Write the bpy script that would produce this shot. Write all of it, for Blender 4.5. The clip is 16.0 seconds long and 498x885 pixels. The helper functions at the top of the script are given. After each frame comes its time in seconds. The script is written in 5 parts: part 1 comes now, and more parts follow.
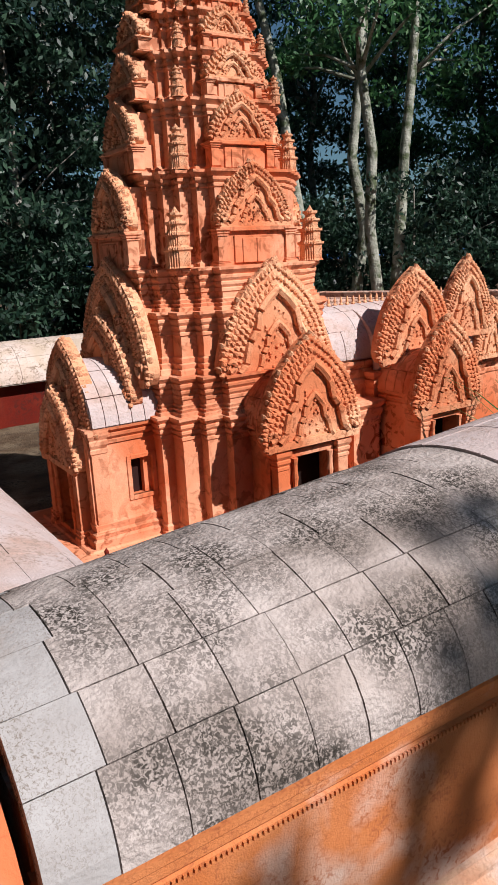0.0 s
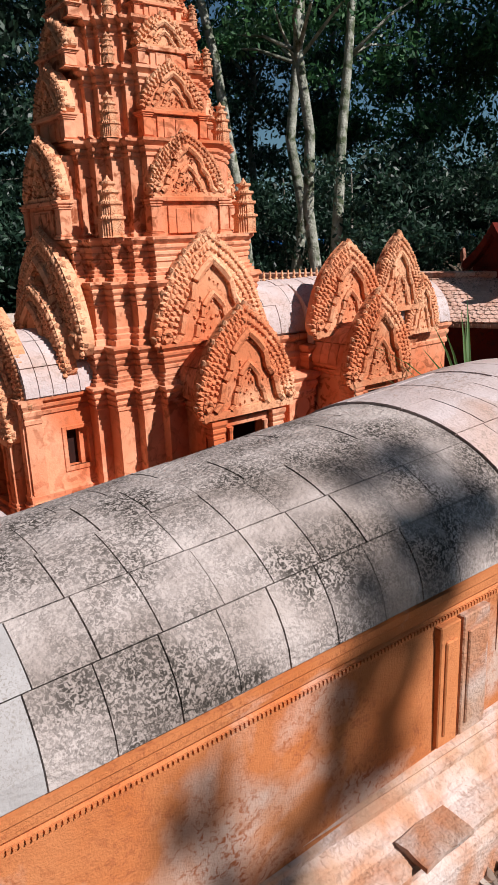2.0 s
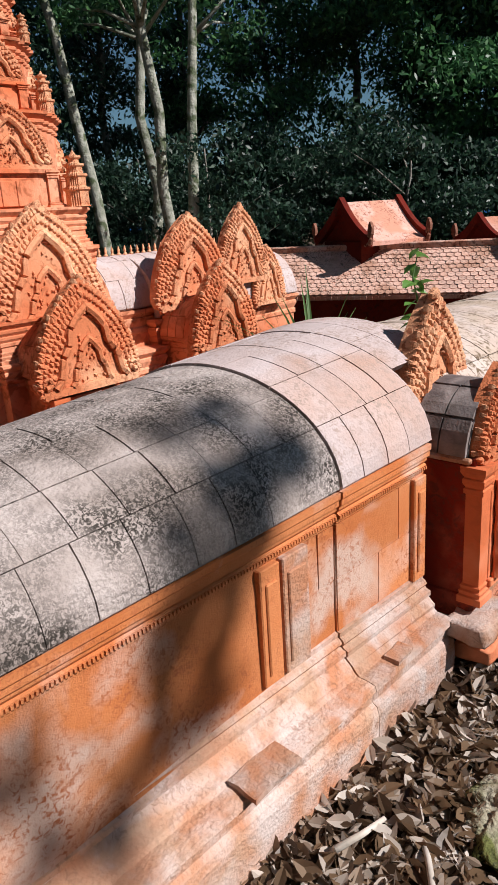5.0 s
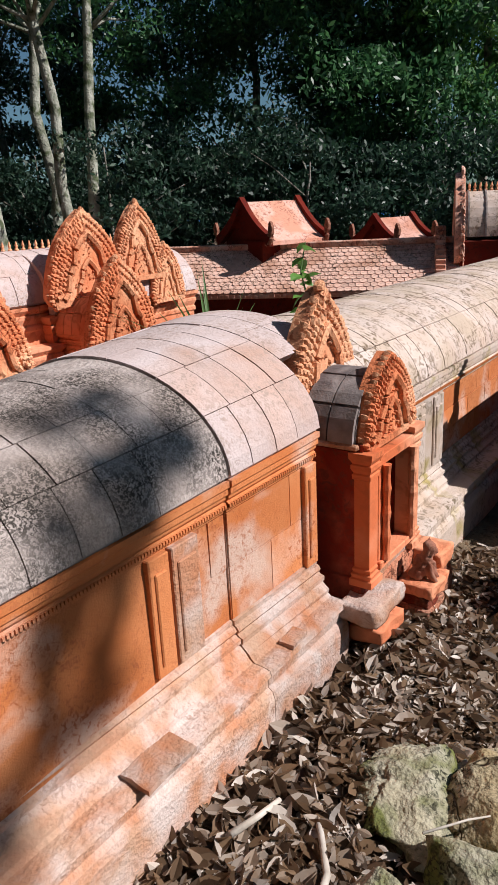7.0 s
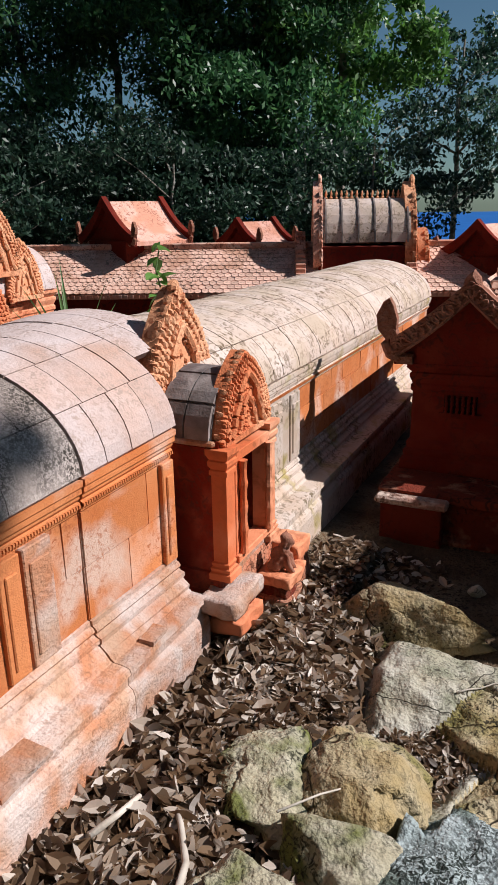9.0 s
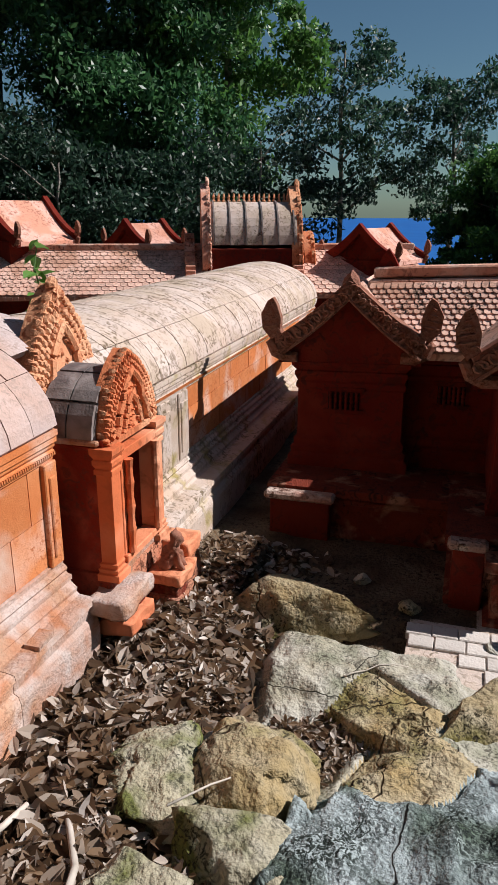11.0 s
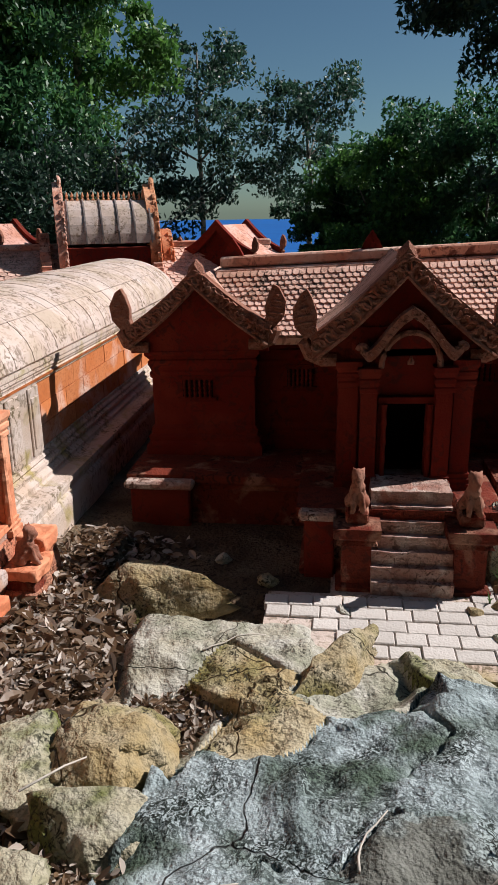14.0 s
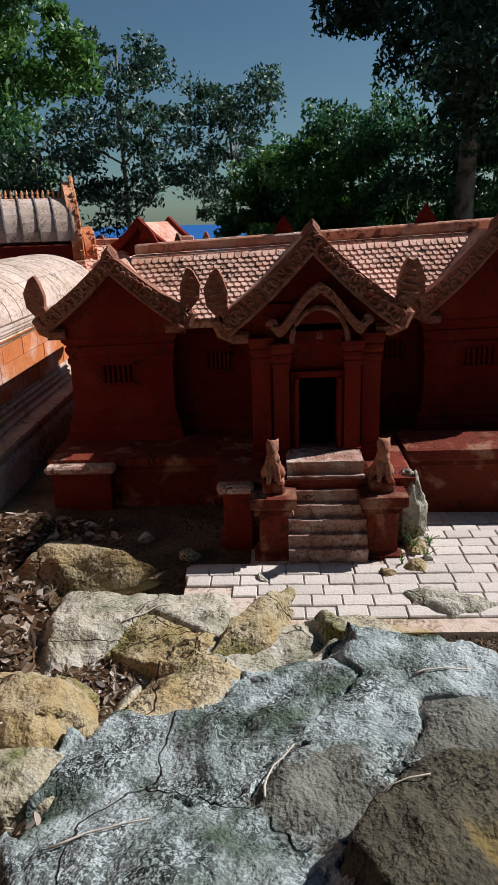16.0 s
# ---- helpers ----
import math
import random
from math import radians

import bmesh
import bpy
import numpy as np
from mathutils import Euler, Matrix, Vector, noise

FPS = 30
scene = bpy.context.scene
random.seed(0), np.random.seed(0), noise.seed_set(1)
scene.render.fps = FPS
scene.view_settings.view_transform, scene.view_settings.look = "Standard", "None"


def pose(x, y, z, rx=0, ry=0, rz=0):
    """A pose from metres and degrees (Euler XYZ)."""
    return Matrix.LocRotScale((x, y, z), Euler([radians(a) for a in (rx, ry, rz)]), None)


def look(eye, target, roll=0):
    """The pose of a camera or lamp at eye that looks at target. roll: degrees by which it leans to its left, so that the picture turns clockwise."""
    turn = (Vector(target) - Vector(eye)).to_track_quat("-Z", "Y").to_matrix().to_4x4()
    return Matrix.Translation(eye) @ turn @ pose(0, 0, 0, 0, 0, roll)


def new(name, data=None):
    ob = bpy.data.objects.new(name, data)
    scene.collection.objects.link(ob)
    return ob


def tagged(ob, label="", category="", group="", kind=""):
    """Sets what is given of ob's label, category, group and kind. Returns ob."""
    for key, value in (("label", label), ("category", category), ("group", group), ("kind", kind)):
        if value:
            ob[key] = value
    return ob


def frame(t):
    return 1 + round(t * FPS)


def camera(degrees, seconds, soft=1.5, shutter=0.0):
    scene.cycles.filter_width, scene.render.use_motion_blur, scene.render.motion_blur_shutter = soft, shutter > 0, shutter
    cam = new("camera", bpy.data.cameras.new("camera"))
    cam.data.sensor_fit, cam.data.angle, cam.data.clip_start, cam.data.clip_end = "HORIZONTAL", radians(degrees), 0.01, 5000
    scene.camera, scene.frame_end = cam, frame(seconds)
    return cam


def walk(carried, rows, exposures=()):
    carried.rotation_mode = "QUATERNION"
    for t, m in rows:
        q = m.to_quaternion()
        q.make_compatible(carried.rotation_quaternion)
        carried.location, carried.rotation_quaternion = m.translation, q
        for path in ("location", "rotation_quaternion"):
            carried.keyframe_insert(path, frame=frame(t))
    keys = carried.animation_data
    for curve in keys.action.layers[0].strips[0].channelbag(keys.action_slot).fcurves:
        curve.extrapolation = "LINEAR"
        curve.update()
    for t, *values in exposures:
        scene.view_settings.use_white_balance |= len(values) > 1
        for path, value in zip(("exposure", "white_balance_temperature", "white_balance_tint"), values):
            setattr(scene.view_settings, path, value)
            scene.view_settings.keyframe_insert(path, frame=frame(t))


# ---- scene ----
cam = camera(38.3, 16.0, soft=1.0)
PATH = [
    (0, (0.183, -0.028, 1.448), (1.233, 1.594, 0.931), -2.8),
    (0.5, (0.175, -0.049, 1.426), (1.247, 1.556, 0.9), -2.7),
    (1, (0.168, -0.071, 1.406), (1.273, 1.507, 0.868), -2.5),
    (1.5, (0.165, -0.087, 1.391), (1.302, 1.466, 0.845), -2.2),
    (2, (0.176, -0.102, 1.377), (1.344, 1.424, 0.822), -2.2),
    (2.5, (0.189, -0.133, 1.364), (1.397, 1.358, 0.799), -2.2),
    (3, (0.205, -0.155, 1.354), (1.445, 1.305, 0.778), -2.5),
    (3.5, (0.233, -0.182, 1.341), (1.508, 1.243, 0.753), -3.0),
    (4, (0.25, -0.199, 1.333), (1.555, 1.194, 0.736), -3.3),
    (6.3, (0.285, -0.268, 1.288), (1.776, 0.916, 0.675), -3.1),
    (6.5, (0.287, -0.27, 1.286), (1.787, 0.902, 0.673), -3.0),
    (7, (0.299, -0.291, 1.282), (1.841, 0.823, 0.666), -2.9),
    (7.5, (0.307, -0.308, 1.28), (1.885, 0.752, 0.661), -2.7),
    (8, (0.312, -0.328, 1.273), (1.941, 0.653, 0.654), -2.3),
    (8.5, (0.308, -0.333, 1.272), (1.98, 0.572, 0.652), -1.7),
    (9, (0.3, -0.347, 1.274), (2.02, 0.464, 0.653), -0.9),
    (9.5, (0.296, -0.358, 1.272), (2.049, 0.379, 0.652), -0.4),
    (12, (0.296, -0.426, 1.242), (2.152, 0.005, 0.634), 0.0),
    (12.5, (0.293, -0.446, 1.232), (2.161, -0.07, 0.627), -0.1),
    (13, (0.285, -0.466, 1.226), (2.163, -0.134, 0.621), -0.4),
    (13.5, (0.273, -0.491, 1.216), (2.159, -0.216, 0.61), -0.6),
    (14, (0.26, -0.518, 1.211), (2.15, -0.285, 0.601), -0.9),
    (14.5, (0.243, -0.536, 1.197), (2.139, -0.352, 0.586), -1.0),
    (15, (0.217, -0.559, 1.177), (2.117, -0.431, 0.569), -1.0),
    (15.5, (0.203, -0.584, 1.151), (2.107, -0.486, 0.547), -1.3),
    (16, (0.185, -0.604, 1.122), (2.092, -0.541, 0.522), -1.6),
]
walk(cam, [(t, look(eye, target, roll)) for t, eye, target, roll in PATH])

# ---- world, sun, exposure ----
SUN = Vector((0.42, -1.02, 1.0)).normalized()
scene.view_settings.exposure = 0.33
world = bpy.data.worlds.new("sky")
scene.world = world
world.use_nodes = True
wn = world.node_tree
sky = wn.nodes.new("ShaderNodeTexSky")
sky.sky_type = 'NISHITA'
sky.sun_disc = False
sky.air_density, sky.dust_density, sky.ozone_density = 0.9, 0.5, 2.0
sky.sun_elevation = math.asin(SUN.z)
sky.sun_rotation = math.atan2(SUN.x, SUN.y)
tint = wn.nodes.new("ShaderNodeMix")
tint.data_type, tint.blend_type = 'RGBA', 'MULTIPLY'
tint.inputs[0].default_value = 1.0
tint.inputs[7].default_value = (0.82, 1.06, 1.10, 1.0)
wn.links.new(sky.outputs[0], tint.inputs[6])
wn.links.new(tint.outputs[2], wn.nodes["Background"].inputs[0])
wn.nodes["Background"].inputs[1].default_value = 0.038
sun = new("sun", bpy.data.lights.new("sun", 'SUN'))
sun.data.energy, sun.data.angle, sun.data.color = 5.0, radians(0.6), (1.0, 0.955, 0.945)
sun.matrix_world = look(SUN * 20, (0, 0, 0))


# ---- materials ----
def mat(name, base, alt, scale=6.0, rough=0.85, bump=0.3, stain=None, stain_scale=25.0, stain_cut=(0.5, 0.62),
        grain=120.0, random=0.12, second=None, second_scale=1.6, second_cut=(0.48, 0.62), metallic=0.0, dist=0.01, crack=0.0, crack_width=0.02):
    m = bpy.data.materials.new(name)
    m.use_nodes = True
    nt, nodes = m.node_tree, m.node_tree.nodes
    p = nodes["Principled BSDF"]
    p.inputs["Roughness"].default_value = rough
    p.inputs["Metallic"].default_value = metallic
    p.inputs["Specular IOR Level"].default_value = 0.12
    co = nodes.new("ShaderNodeTexCoord")

    def tex(sc, detail=6.0, distortion=0.0):
        n = nodes.new("ShaderNodeTexNoise")
        n.inputs["Scale"].default_value, n.inputs["Detail"].default_value = sc, detail
        n.inputs["Distortion"].default_value = distortion
        nt.links.new(co.outputs["Object"], n.inputs["Vector"])
        return n.outputs["Fac"]

    def mix(f, a, b):
        n = nodes.new("ShaderNodeMix")
        n.data_type = 'RGBA'
        for sock, v in ((n.inputs[0], f), (n.inputs[6], a), (n.inputs[7], b)):
            if hasattr(v, "is_linked"):
                nt.links.new(v, sock)
            else:
                sock.default_value = v
        return n.outputs[2]

    def ramp(f, lo, hi):
        n = nodes.new("ShaderNodeMapRange")
        n.inputs[1].default_value, n.inputs[2].default_value = lo, hi
        nt.links.new(f, n.inputs[0])
        return n.outputs[0]

    col = mix(ramp(tex(scale), 0.35, 0.65), (*base, 1), (*alt, 1))
    if second:
        col = mix(ramp(tex(second_scale, 5.0, 0.4), *second_cut), col, (*second, 1))
    if stain:
        a = ramp(tex(stain_scale, 8.0, 1.2), *stain_cut)
        b = ramp(tex(min(stain_scale * 0.13, 6.0), 5.0), 0.34, 0.62)
        mul = nodes.new("ShaderNodeMath")
        mul.operation = 'MULTIPLY'
        nt.links.new(a, mul.inputs[0])
        nt.links.new(b, mul.inputs[1])
        col = mix(mul.outputs[0], col, (*stain, 1))
    crk = None
    if crack:
        warp = nodes.new("ShaderNodeTexNoise")
        warp.inputs["Scale"].default_value, warp.inputs["Detail"].default_value = crack * 1.5, 5.0
        nt.links.new(co.outputs["Object"], warp.inputs["Vector"])
        vm = nodes.new("ShaderNodeVectorMath")
        vm.operation = 'MULTIPLY_ADD'
        nt.links.new(warp.outputs["Color"], vm.inputs[0])
        vm.inputs[1].default_value = (0.9 / crack,) * 3
        nt.links.new(co.outputs["Object"], vm.inputs[2])
        vor = nodes.new("ShaderNodeTexVoronoi")
        vor.feature = 'DISTANCE_TO_EDGE'
        vor.inputs["Scale"].default_value = crack
        nt.links.new(vm.outputs[0], vor.inputs["Vector"])
        crk = ramp(vor.outputs["Distance"], 0.0, crack_width)
        col = mix(crk, (base[0] * 0.12, base[1] * 0.11, base[2] * 0.1, 1), col)
    if random:
        info = nodes.new("ShaderNodeObjectInfo")
        hsv = nodes.new("ShaderNodeHueSaturation")
        nt.links.new(ramp(info.outputs["Random"], 0, 1), hsv.inputs["Value"])
        mr = hsv.inputs["Value"].links[0].from_node
        mr.inputs[3].default_value, mr.inputs[4].default_value = 1 - random, 1 + random
        nt.links.new(col, hsv.inputs["Color"])
        col = hsv.outputs[0]
    nt.links.new(col, p.inputs["Base Color"])
    if bump:
        b = nodes.new("ShaderNodeBump")
        b.inputs["Strength"].default_value, b.inputs["Distance"].default_value = bump, dist
        add = nodes.new("ShaderNodeMath")
        add.operation = 'ADD'
        nt.links.new(tex(grain, 4.0), add.inputs[0])
        nt.links.new(tex(grain * 0.18, 6.0), add.inputs[1])
        out = add.outputs[0]
        if crk:
            add2 = nodes.new("ShaderNodeMath")
            add2.operation = 'MULTIPLY_ADD'
            nt.links.new(crk, add2.inputs[0])
            add2.inputs[1].default_value = 0.8
            nt.links.new(out, add2.inputs[2])
            out = add2.outputs[0]
        nt.links.new(out, b.inputs["Height"])
        nt.links.new(b.outputs[0], p.inputs["Normal"])
    return m


TERRA = mat("terracotta", (0.67, 0.26, 0.14), (0.73, 0.36, 0.22), 5, second=(0.57, 0.15, 0.06), stain=(0.30, 0.09, 0.04), stain_scale=18, bump=0.35, dist=0.006)
CARVE = mat("carved_terracotta", (0.70, 0.32, 0.17), (0.76, 0.42, 0.25), 9, second=(0.58, 0.19, 0.085), stain=(0.28, 0.08, 0.035), stain_scale=40, bump=0.6, grain=160, dist=0.006)
WALL = mat("wall_render", (0.50, 0.155, 0.05), (0.55, 0.21, 0.085), 5, second=(0.58, 0.40, 0.32), second_scale=4.5, second_cut=(0.50, 0.66), stain=(0.36, 0.11, 0.045), stain_scale=70, stain_cut=(0.5, 0.66), bump=0.4, grain=240, dist=0.005)
BROKEN = mat("broken_render", (0.40, 0.13, 0.07), (0.46, 0.22, 0.14), 12, second=(0.44, 0.22, 0.15), second_scale=9, second_cut=(0.5, 0.68), stain=(0.10, 0.04, 0.025), stain_scale=45, bump=1.0, grain=80, dist=0.012)
BASE = mat("plinth_render", (0.45, 0.20, 0.11), (0.46, 0.29, 0.20), 9, second=(0.55, 0.45, 0.41), second_scale=8, second_cut=(0.42, 0.66), stain=(0.20, 0.10, 0.06), stain_scale=60, stain_cut=(0.50, 0.80), bump=0.6, dist=0.008)
ROOF = mat("lichen_roof", (0.40, 0.335, 0.305), (0.49, 0.42, 0.39), 10, second=(0.27, 0.22, 0.195), second_scale=3.0, stain=(0.05, 0.042, 0.036), stain_scale=130, stain_cut=(0.42, 0.56), bump=0.8, grain=90, random=0.06, dist=0.009)
ROOF2 = mat("pale_roof", (0.50, 0.40, 0.38), (0.56, 0.47, 0.46), 8, second=(0.47, 0.31, 0.25), second_scale=3, second_cut=(0.5, 0.7), stain=(0.36, 0.27, 0.23), stain_scale=60, bump=0.5, random=0.05, dist=0.006)
ROOF3 = mat("streaked_roof", (0.58, 0.48, 0.43), (0.53, 0.41, 0.34), 8, second=(0.48, 0.38, 0.30), second_scale=4, stain=(0.164, 0.115, 0.074), stain_scale=36, bump=0.5, random=0.06, dist=0.006)
LIME = mat("limewashed_roof", (0.34, 0.315, 0.305), (0.40, 0.38, 0.375), 14, second=(0.36, 0.238, 0.173), second_scale=4, second_cut=(0.54, 0.68), stain=(0.20, 0.165, 0.14), stain_scale=220, stain_cut=(0.5, 0.66), bump=0.4, random=0.04, dist=0.005)
GREYW = mat("weathered_render", (0.527, 0.442, 0.391), (0.468, 0.357, 0.281), 7, second=(0.34, 0.272, 0.119), second_scale=6, second_cut=(0.56, 0.68), stain=(0.136, 0.102, 0.06), stain_scale=30, bump=0.5, dist=0.006)
TILE = mat("clay_tile", (0.74, 0.49, 0.40), (0.64, 0.38, 0.29), 9, second=(0.50, 0.28, 0.20), second_scale=4, stain=(0.12, 0.08, 0.06), stain_scale=40, bump=0.4, random=0.2, dist=0.004)
RIDGE = mat("ridge_render", (0.68, 0.37, 0.27), (0.60, 0.28, 0.19), 8, second=(0.70, 0.51, 0.42), second_scale=5, stain=(0.18, 0.07, 0.05), stain_scale=26, bump=0.5, dist=0.006)
RED = mat("red_render", (0.15, 0.015, 0.008), (0.125, 0.012, 0.007), 6, second=(0.165, 0.024, 0.013), second_scale=4, stain=(0.066, 0.016, 0.012), stain_scale=24, bump=0.5, dist=0.006)
REDW = mat("worn_red_render", (0.17, 0.032, 0.018), (0.13, 0.024, 0.014), 7, second=(0.30, 0.15, 0.10), second_scale=8, second_cut=(0.54, 0.66), stain=(0.05, 0.016, 0.012), stain_scale=30, bump=0.8, dist=0.01)
# darker copy of the gate's terracotta, with the shade put into its colour
GATE_SHADED = mat("shaded_gate_render", (0.29, 0.045, 0.025), (0.36, 0.085, 0.05), 8, second=(0.22, 0.026, 0.015), second_scale=5, stain=(0.14, 0.04, 0.028), stain_scale=40, bump=0.6, dist=0.007)
REDPALE = mat("pale_red_roof", (0.66, 0.40, 0.33), (0.60, 0.32, 0.25), 7, second=(0.55, 0.26, 0.18), second_scale=4, stain=(0.25, 0.1, 0.07), stain_scale=30, bump=0.4, dist=0.005)
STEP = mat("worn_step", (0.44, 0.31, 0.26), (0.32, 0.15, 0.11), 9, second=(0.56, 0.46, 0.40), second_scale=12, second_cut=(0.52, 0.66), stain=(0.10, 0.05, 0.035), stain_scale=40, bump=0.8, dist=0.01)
DARKTILE = mat("dark_roof_stone", (0.17, 0.14, 0.13), (0.28, 0.24, 0.23), 20, second=(0.12, 0.10, 0.10), second_scale=8, bump=0.5, dist=0.004)
ROCKY = mat("yellow_rock", (0.33, 0.245, 0.12), (0.40, 0.345, 0.24), 7, second=(0.19, 0.165, 0.06), second_scale=5, second_cut=(0.5, 0.66), stain=(0.043, 0.036, 0.022), stain_scale=70, bump=0.9, grain=80, dist=0.012, crack=1.3, crack_width=0.006)
ROCKG = mat("grey_rock", (0.44, 0.50, 0.51), (0.25, 0.30, 0.30), 9, second=(0.09, 0.125, 0.09), second_scale=5, second_cut=(0.48, 0.64), stain=(0.025, 0.032, 0.028), stain_scale=90, stain_cut=(0.42, 0.55), bump=1.0, grain=90, dist=0.012, crack=1.0, crack_width=0.005, random=0.05)
ROCKP = mat("pale_rock", (0.46, 0.44, 0.385), (0.37, 0.335, 0.25), 7, second=(0.26, 0.26, 0.19), second_scale=6, stain=(0.072, 0.065, 0.05), stain_scale=70, bump=0.9, grain=80, dist=0.010, crack=1.6, crack_width=0.006, random=0.05)
ROCKM = mat("mossy_rock", (0.36, 0.32, 0.22), (0.42, 0.39, 0.31), 8, second=(0.13, 0.14, 0.045), second_scale=6, second_cut=(0.45, 0.6), stain=(0.03, 0.03, 0.02), stain_scale=70, bump=0.9, grain=80, dist=0.012, random=0.05)
ROCKB = mat("brown_grey_rock", (0.20, 0.20, 0.175), (0.12, 0.12, 0.10), 9, second=(0.32, 0.37, 0.36), second_scale=6, second_cut=(0.48, 0.62), stain=(0.02, 0.02, 0.017), stain_scale=90, stain_cut=(0.42, 0.56), bump=1.0, grain=90, dist=0.012, random=0.05)
ROCKD = mat("dark_lichened_rock", (0.06, 0.055, 0.04), (0.10, 0.09, 0.06), 9, second=(0.20, 0.14, 0.04), second_scale=5, second_cut=(0.60, 0.70), stain=(0.015, 0.015, 0.012), stain_scale=80, bump=1.0, grain=90, dist=0.012, random=0.05)
SOIL = mat("soil", (0.07, 0.045, 0.03), (0.12, 0.08, 0.05), 8, second=(0.18, 0.135, 0.09), second_scale=3, stain=(0.03, 0.02, 0.015), stain_scale=60, bump=1.0, grain=70, dist=0.02)
PAVE = mat("pale_paving", (0.57, 0.525, 0.485), (0.50, 0.445, 0.40), 9, second=(0.554, 0.503, 0.478), second_scale=5, stain=(0.216, 0.174, 0.139), stain_scale=30, bump=0.5, random=0.1, dist=0.006)
BARK = mat("bark", (0.20, 0.18, 0.15), (0.32, 0.30, 0.27), 8, second=(0.10, 0.09, 0.07), second_scale=5, bump=0.8, grain=40, dist=0.02)
PALEBARK = mat("pale_bark", (0.40, 0.40, 0.34), (0.22, 0.23, 0.18), 9, second=(0.09, 0.11, 0.06), second_scale=7, second_cut=(0.5, 0.62), bump=0.8, grain=40, dist=0.02)
# near-black colour that stands in for the shade inside openings
VOID_SHADE = mat("painted_interior_shade", (0.03, 0.012, 0.01), (0.02, 0.01, 0.008), 4, bump=0, random=0)
STATUE = mat("weathered_statue", (0.245, 0.088, 0.054), (0.313, 0.163, 0.116), 14, stain=(0.095, 0.041, 0.027), stain_scale=40, bump=0.6, dist=0.005)
SEA = mat("sea_water", (0.01, 0.09, 0.32), (0.012, 0.11, 0.36), 0.01, rough=0.5, bump=0, random=0)


def leafmat(name, a, b, c):
    m = bpy.data.materials.new(name)
    m.use_nodes = True
    nt, nodes = m.node_tree, m.node_tree.nodes
    p = nodes["Principled BSDF"]
    geo = nodes.new("ShaderNodeNewGeometry")
    r = nodes.new("ShaderNodeValToRGB")
    r.color_ramp.elements[0].color, r.color_ramp.elements[1].color = (*a, 1), (*c, 1)
    e = r.color_ramp.elements.new(0.62)
    e.color = (*b, 1)
    nt.links.new(geo.outputs["Random Per Island"], r.inputs[0])
    nt.links.new(r.outputs[0], p.inputs["Base Color"])
    p.inputs["Roughness"].default_value = 0.45
    tr = nodes.new("ShaderNodeBsdfTranslucent")
    nt.links.new(r.outputs[0], tr.inputs[0])
    mx = nodes.new("ShaderNodeMixShader")
    mx.inputs[0].default_value = 0.4
    nt.links.new(p.outputs[0], mx.inputs[1])
    nt.links.new(tr.outputs[0], mx.inputs[2])
    nt.links.new(mx.outputs[0], nodes["Material Output"].inputs[0])
    return m


LEAF = leafmat("forest_leaf", (0.022, 0.075, 0.03), (0.05, 0.15, 0.055), (0.12, 0.28, 0.10))
LEAFB = leafmat("bright_leaf", (0.05, 0.12, 0.03), (0.08, 0.20, 0.04), (0.14, 0.30, 0.06))
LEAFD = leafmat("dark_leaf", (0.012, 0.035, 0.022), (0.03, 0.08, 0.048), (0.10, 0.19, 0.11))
# leaf colour lowered to carry the canopy's shade
LEAF_SHADED = leafmat("shaded_leaf", (0.010, 0.030, 0.020), (0.020, 0.052, 0.032), (0.06, 0.12, 0.07))
GRASS = leafmat("green_blade", (0.08, 0.17, 0.05), (0.16, 0.28, 0.10), (0.28, 0.38, 0.20))
LITTERS = leafmat("fallen_leaf", (0.05, 0.028, 0.016), (0.24, 0.15, 0.085), (0.74, 0.66, 0.58))

# ---- builders ----
PLACE = {}


def thing(name, at, label, category, group="", kind=""):
    e = new(name)
    e.location = at
    e.empty_display_size = 0.05
    PLACE[e] = Matrix.Translation(at)
    return tagged(e, label, category, group, kind)


def hang(ob, parent, m=None):
    """Puts ob, with the world pose m, under parent."""
    m = m or Matrix.Identity(4)
    ob.parent = parent
    ob.matrix_basis = PLACE[parent].inverted() @ m if parent else m
    PLACE[ob] = m
    return ob


def finish(bm, name, material, smooth=False):
    bmesh.ops.recalc_face_normals(bm, faces=bm.faces)
    me = bpy.data.meshes.new(name)
    bm.to_mesh(me)
    bm.free()
    me.materials.append(material)
    if smooth:
        me.polygons.foreach_set("use_smooth", [True] * len(me.polygons))
    return me


def part(name, bm, material, parent=None, label="", bevel=0.0, smooth=False, m=None, kind=""):
    if bevel:
        edges = [e for e in bm.edges if len(e.link_faces) == 2 and e.calc_face_angle(0) > 0.5]
        bmesh.ops.bevel(bm, geom=edges, offset=bevel, segments=1, affect='EDGES', clamp_overlap=True)
    ob = hang(new(name, finish(bm, name, material, smooth)), parent, m)
    return tagged(ob, label, kind=kind)


def piece(name, me, parent, m):
    return hang(new(name, me), parent, m)


def box(bm, x0, x1, y0, y1, z0, z1, m=None):
    c = Matrix.Translation(((x0 + x1) / 2, (y0 + y1) / 2, (z0 + z1) / 2)) @ Matrix.Diagonal((abs(x1 - x0), abs(y1 - y0), abs(z1 - z0), 1))
    bmesh.ops.create_cube(bm, size=1, matrix=(m @ c) if m else c)
    return bm


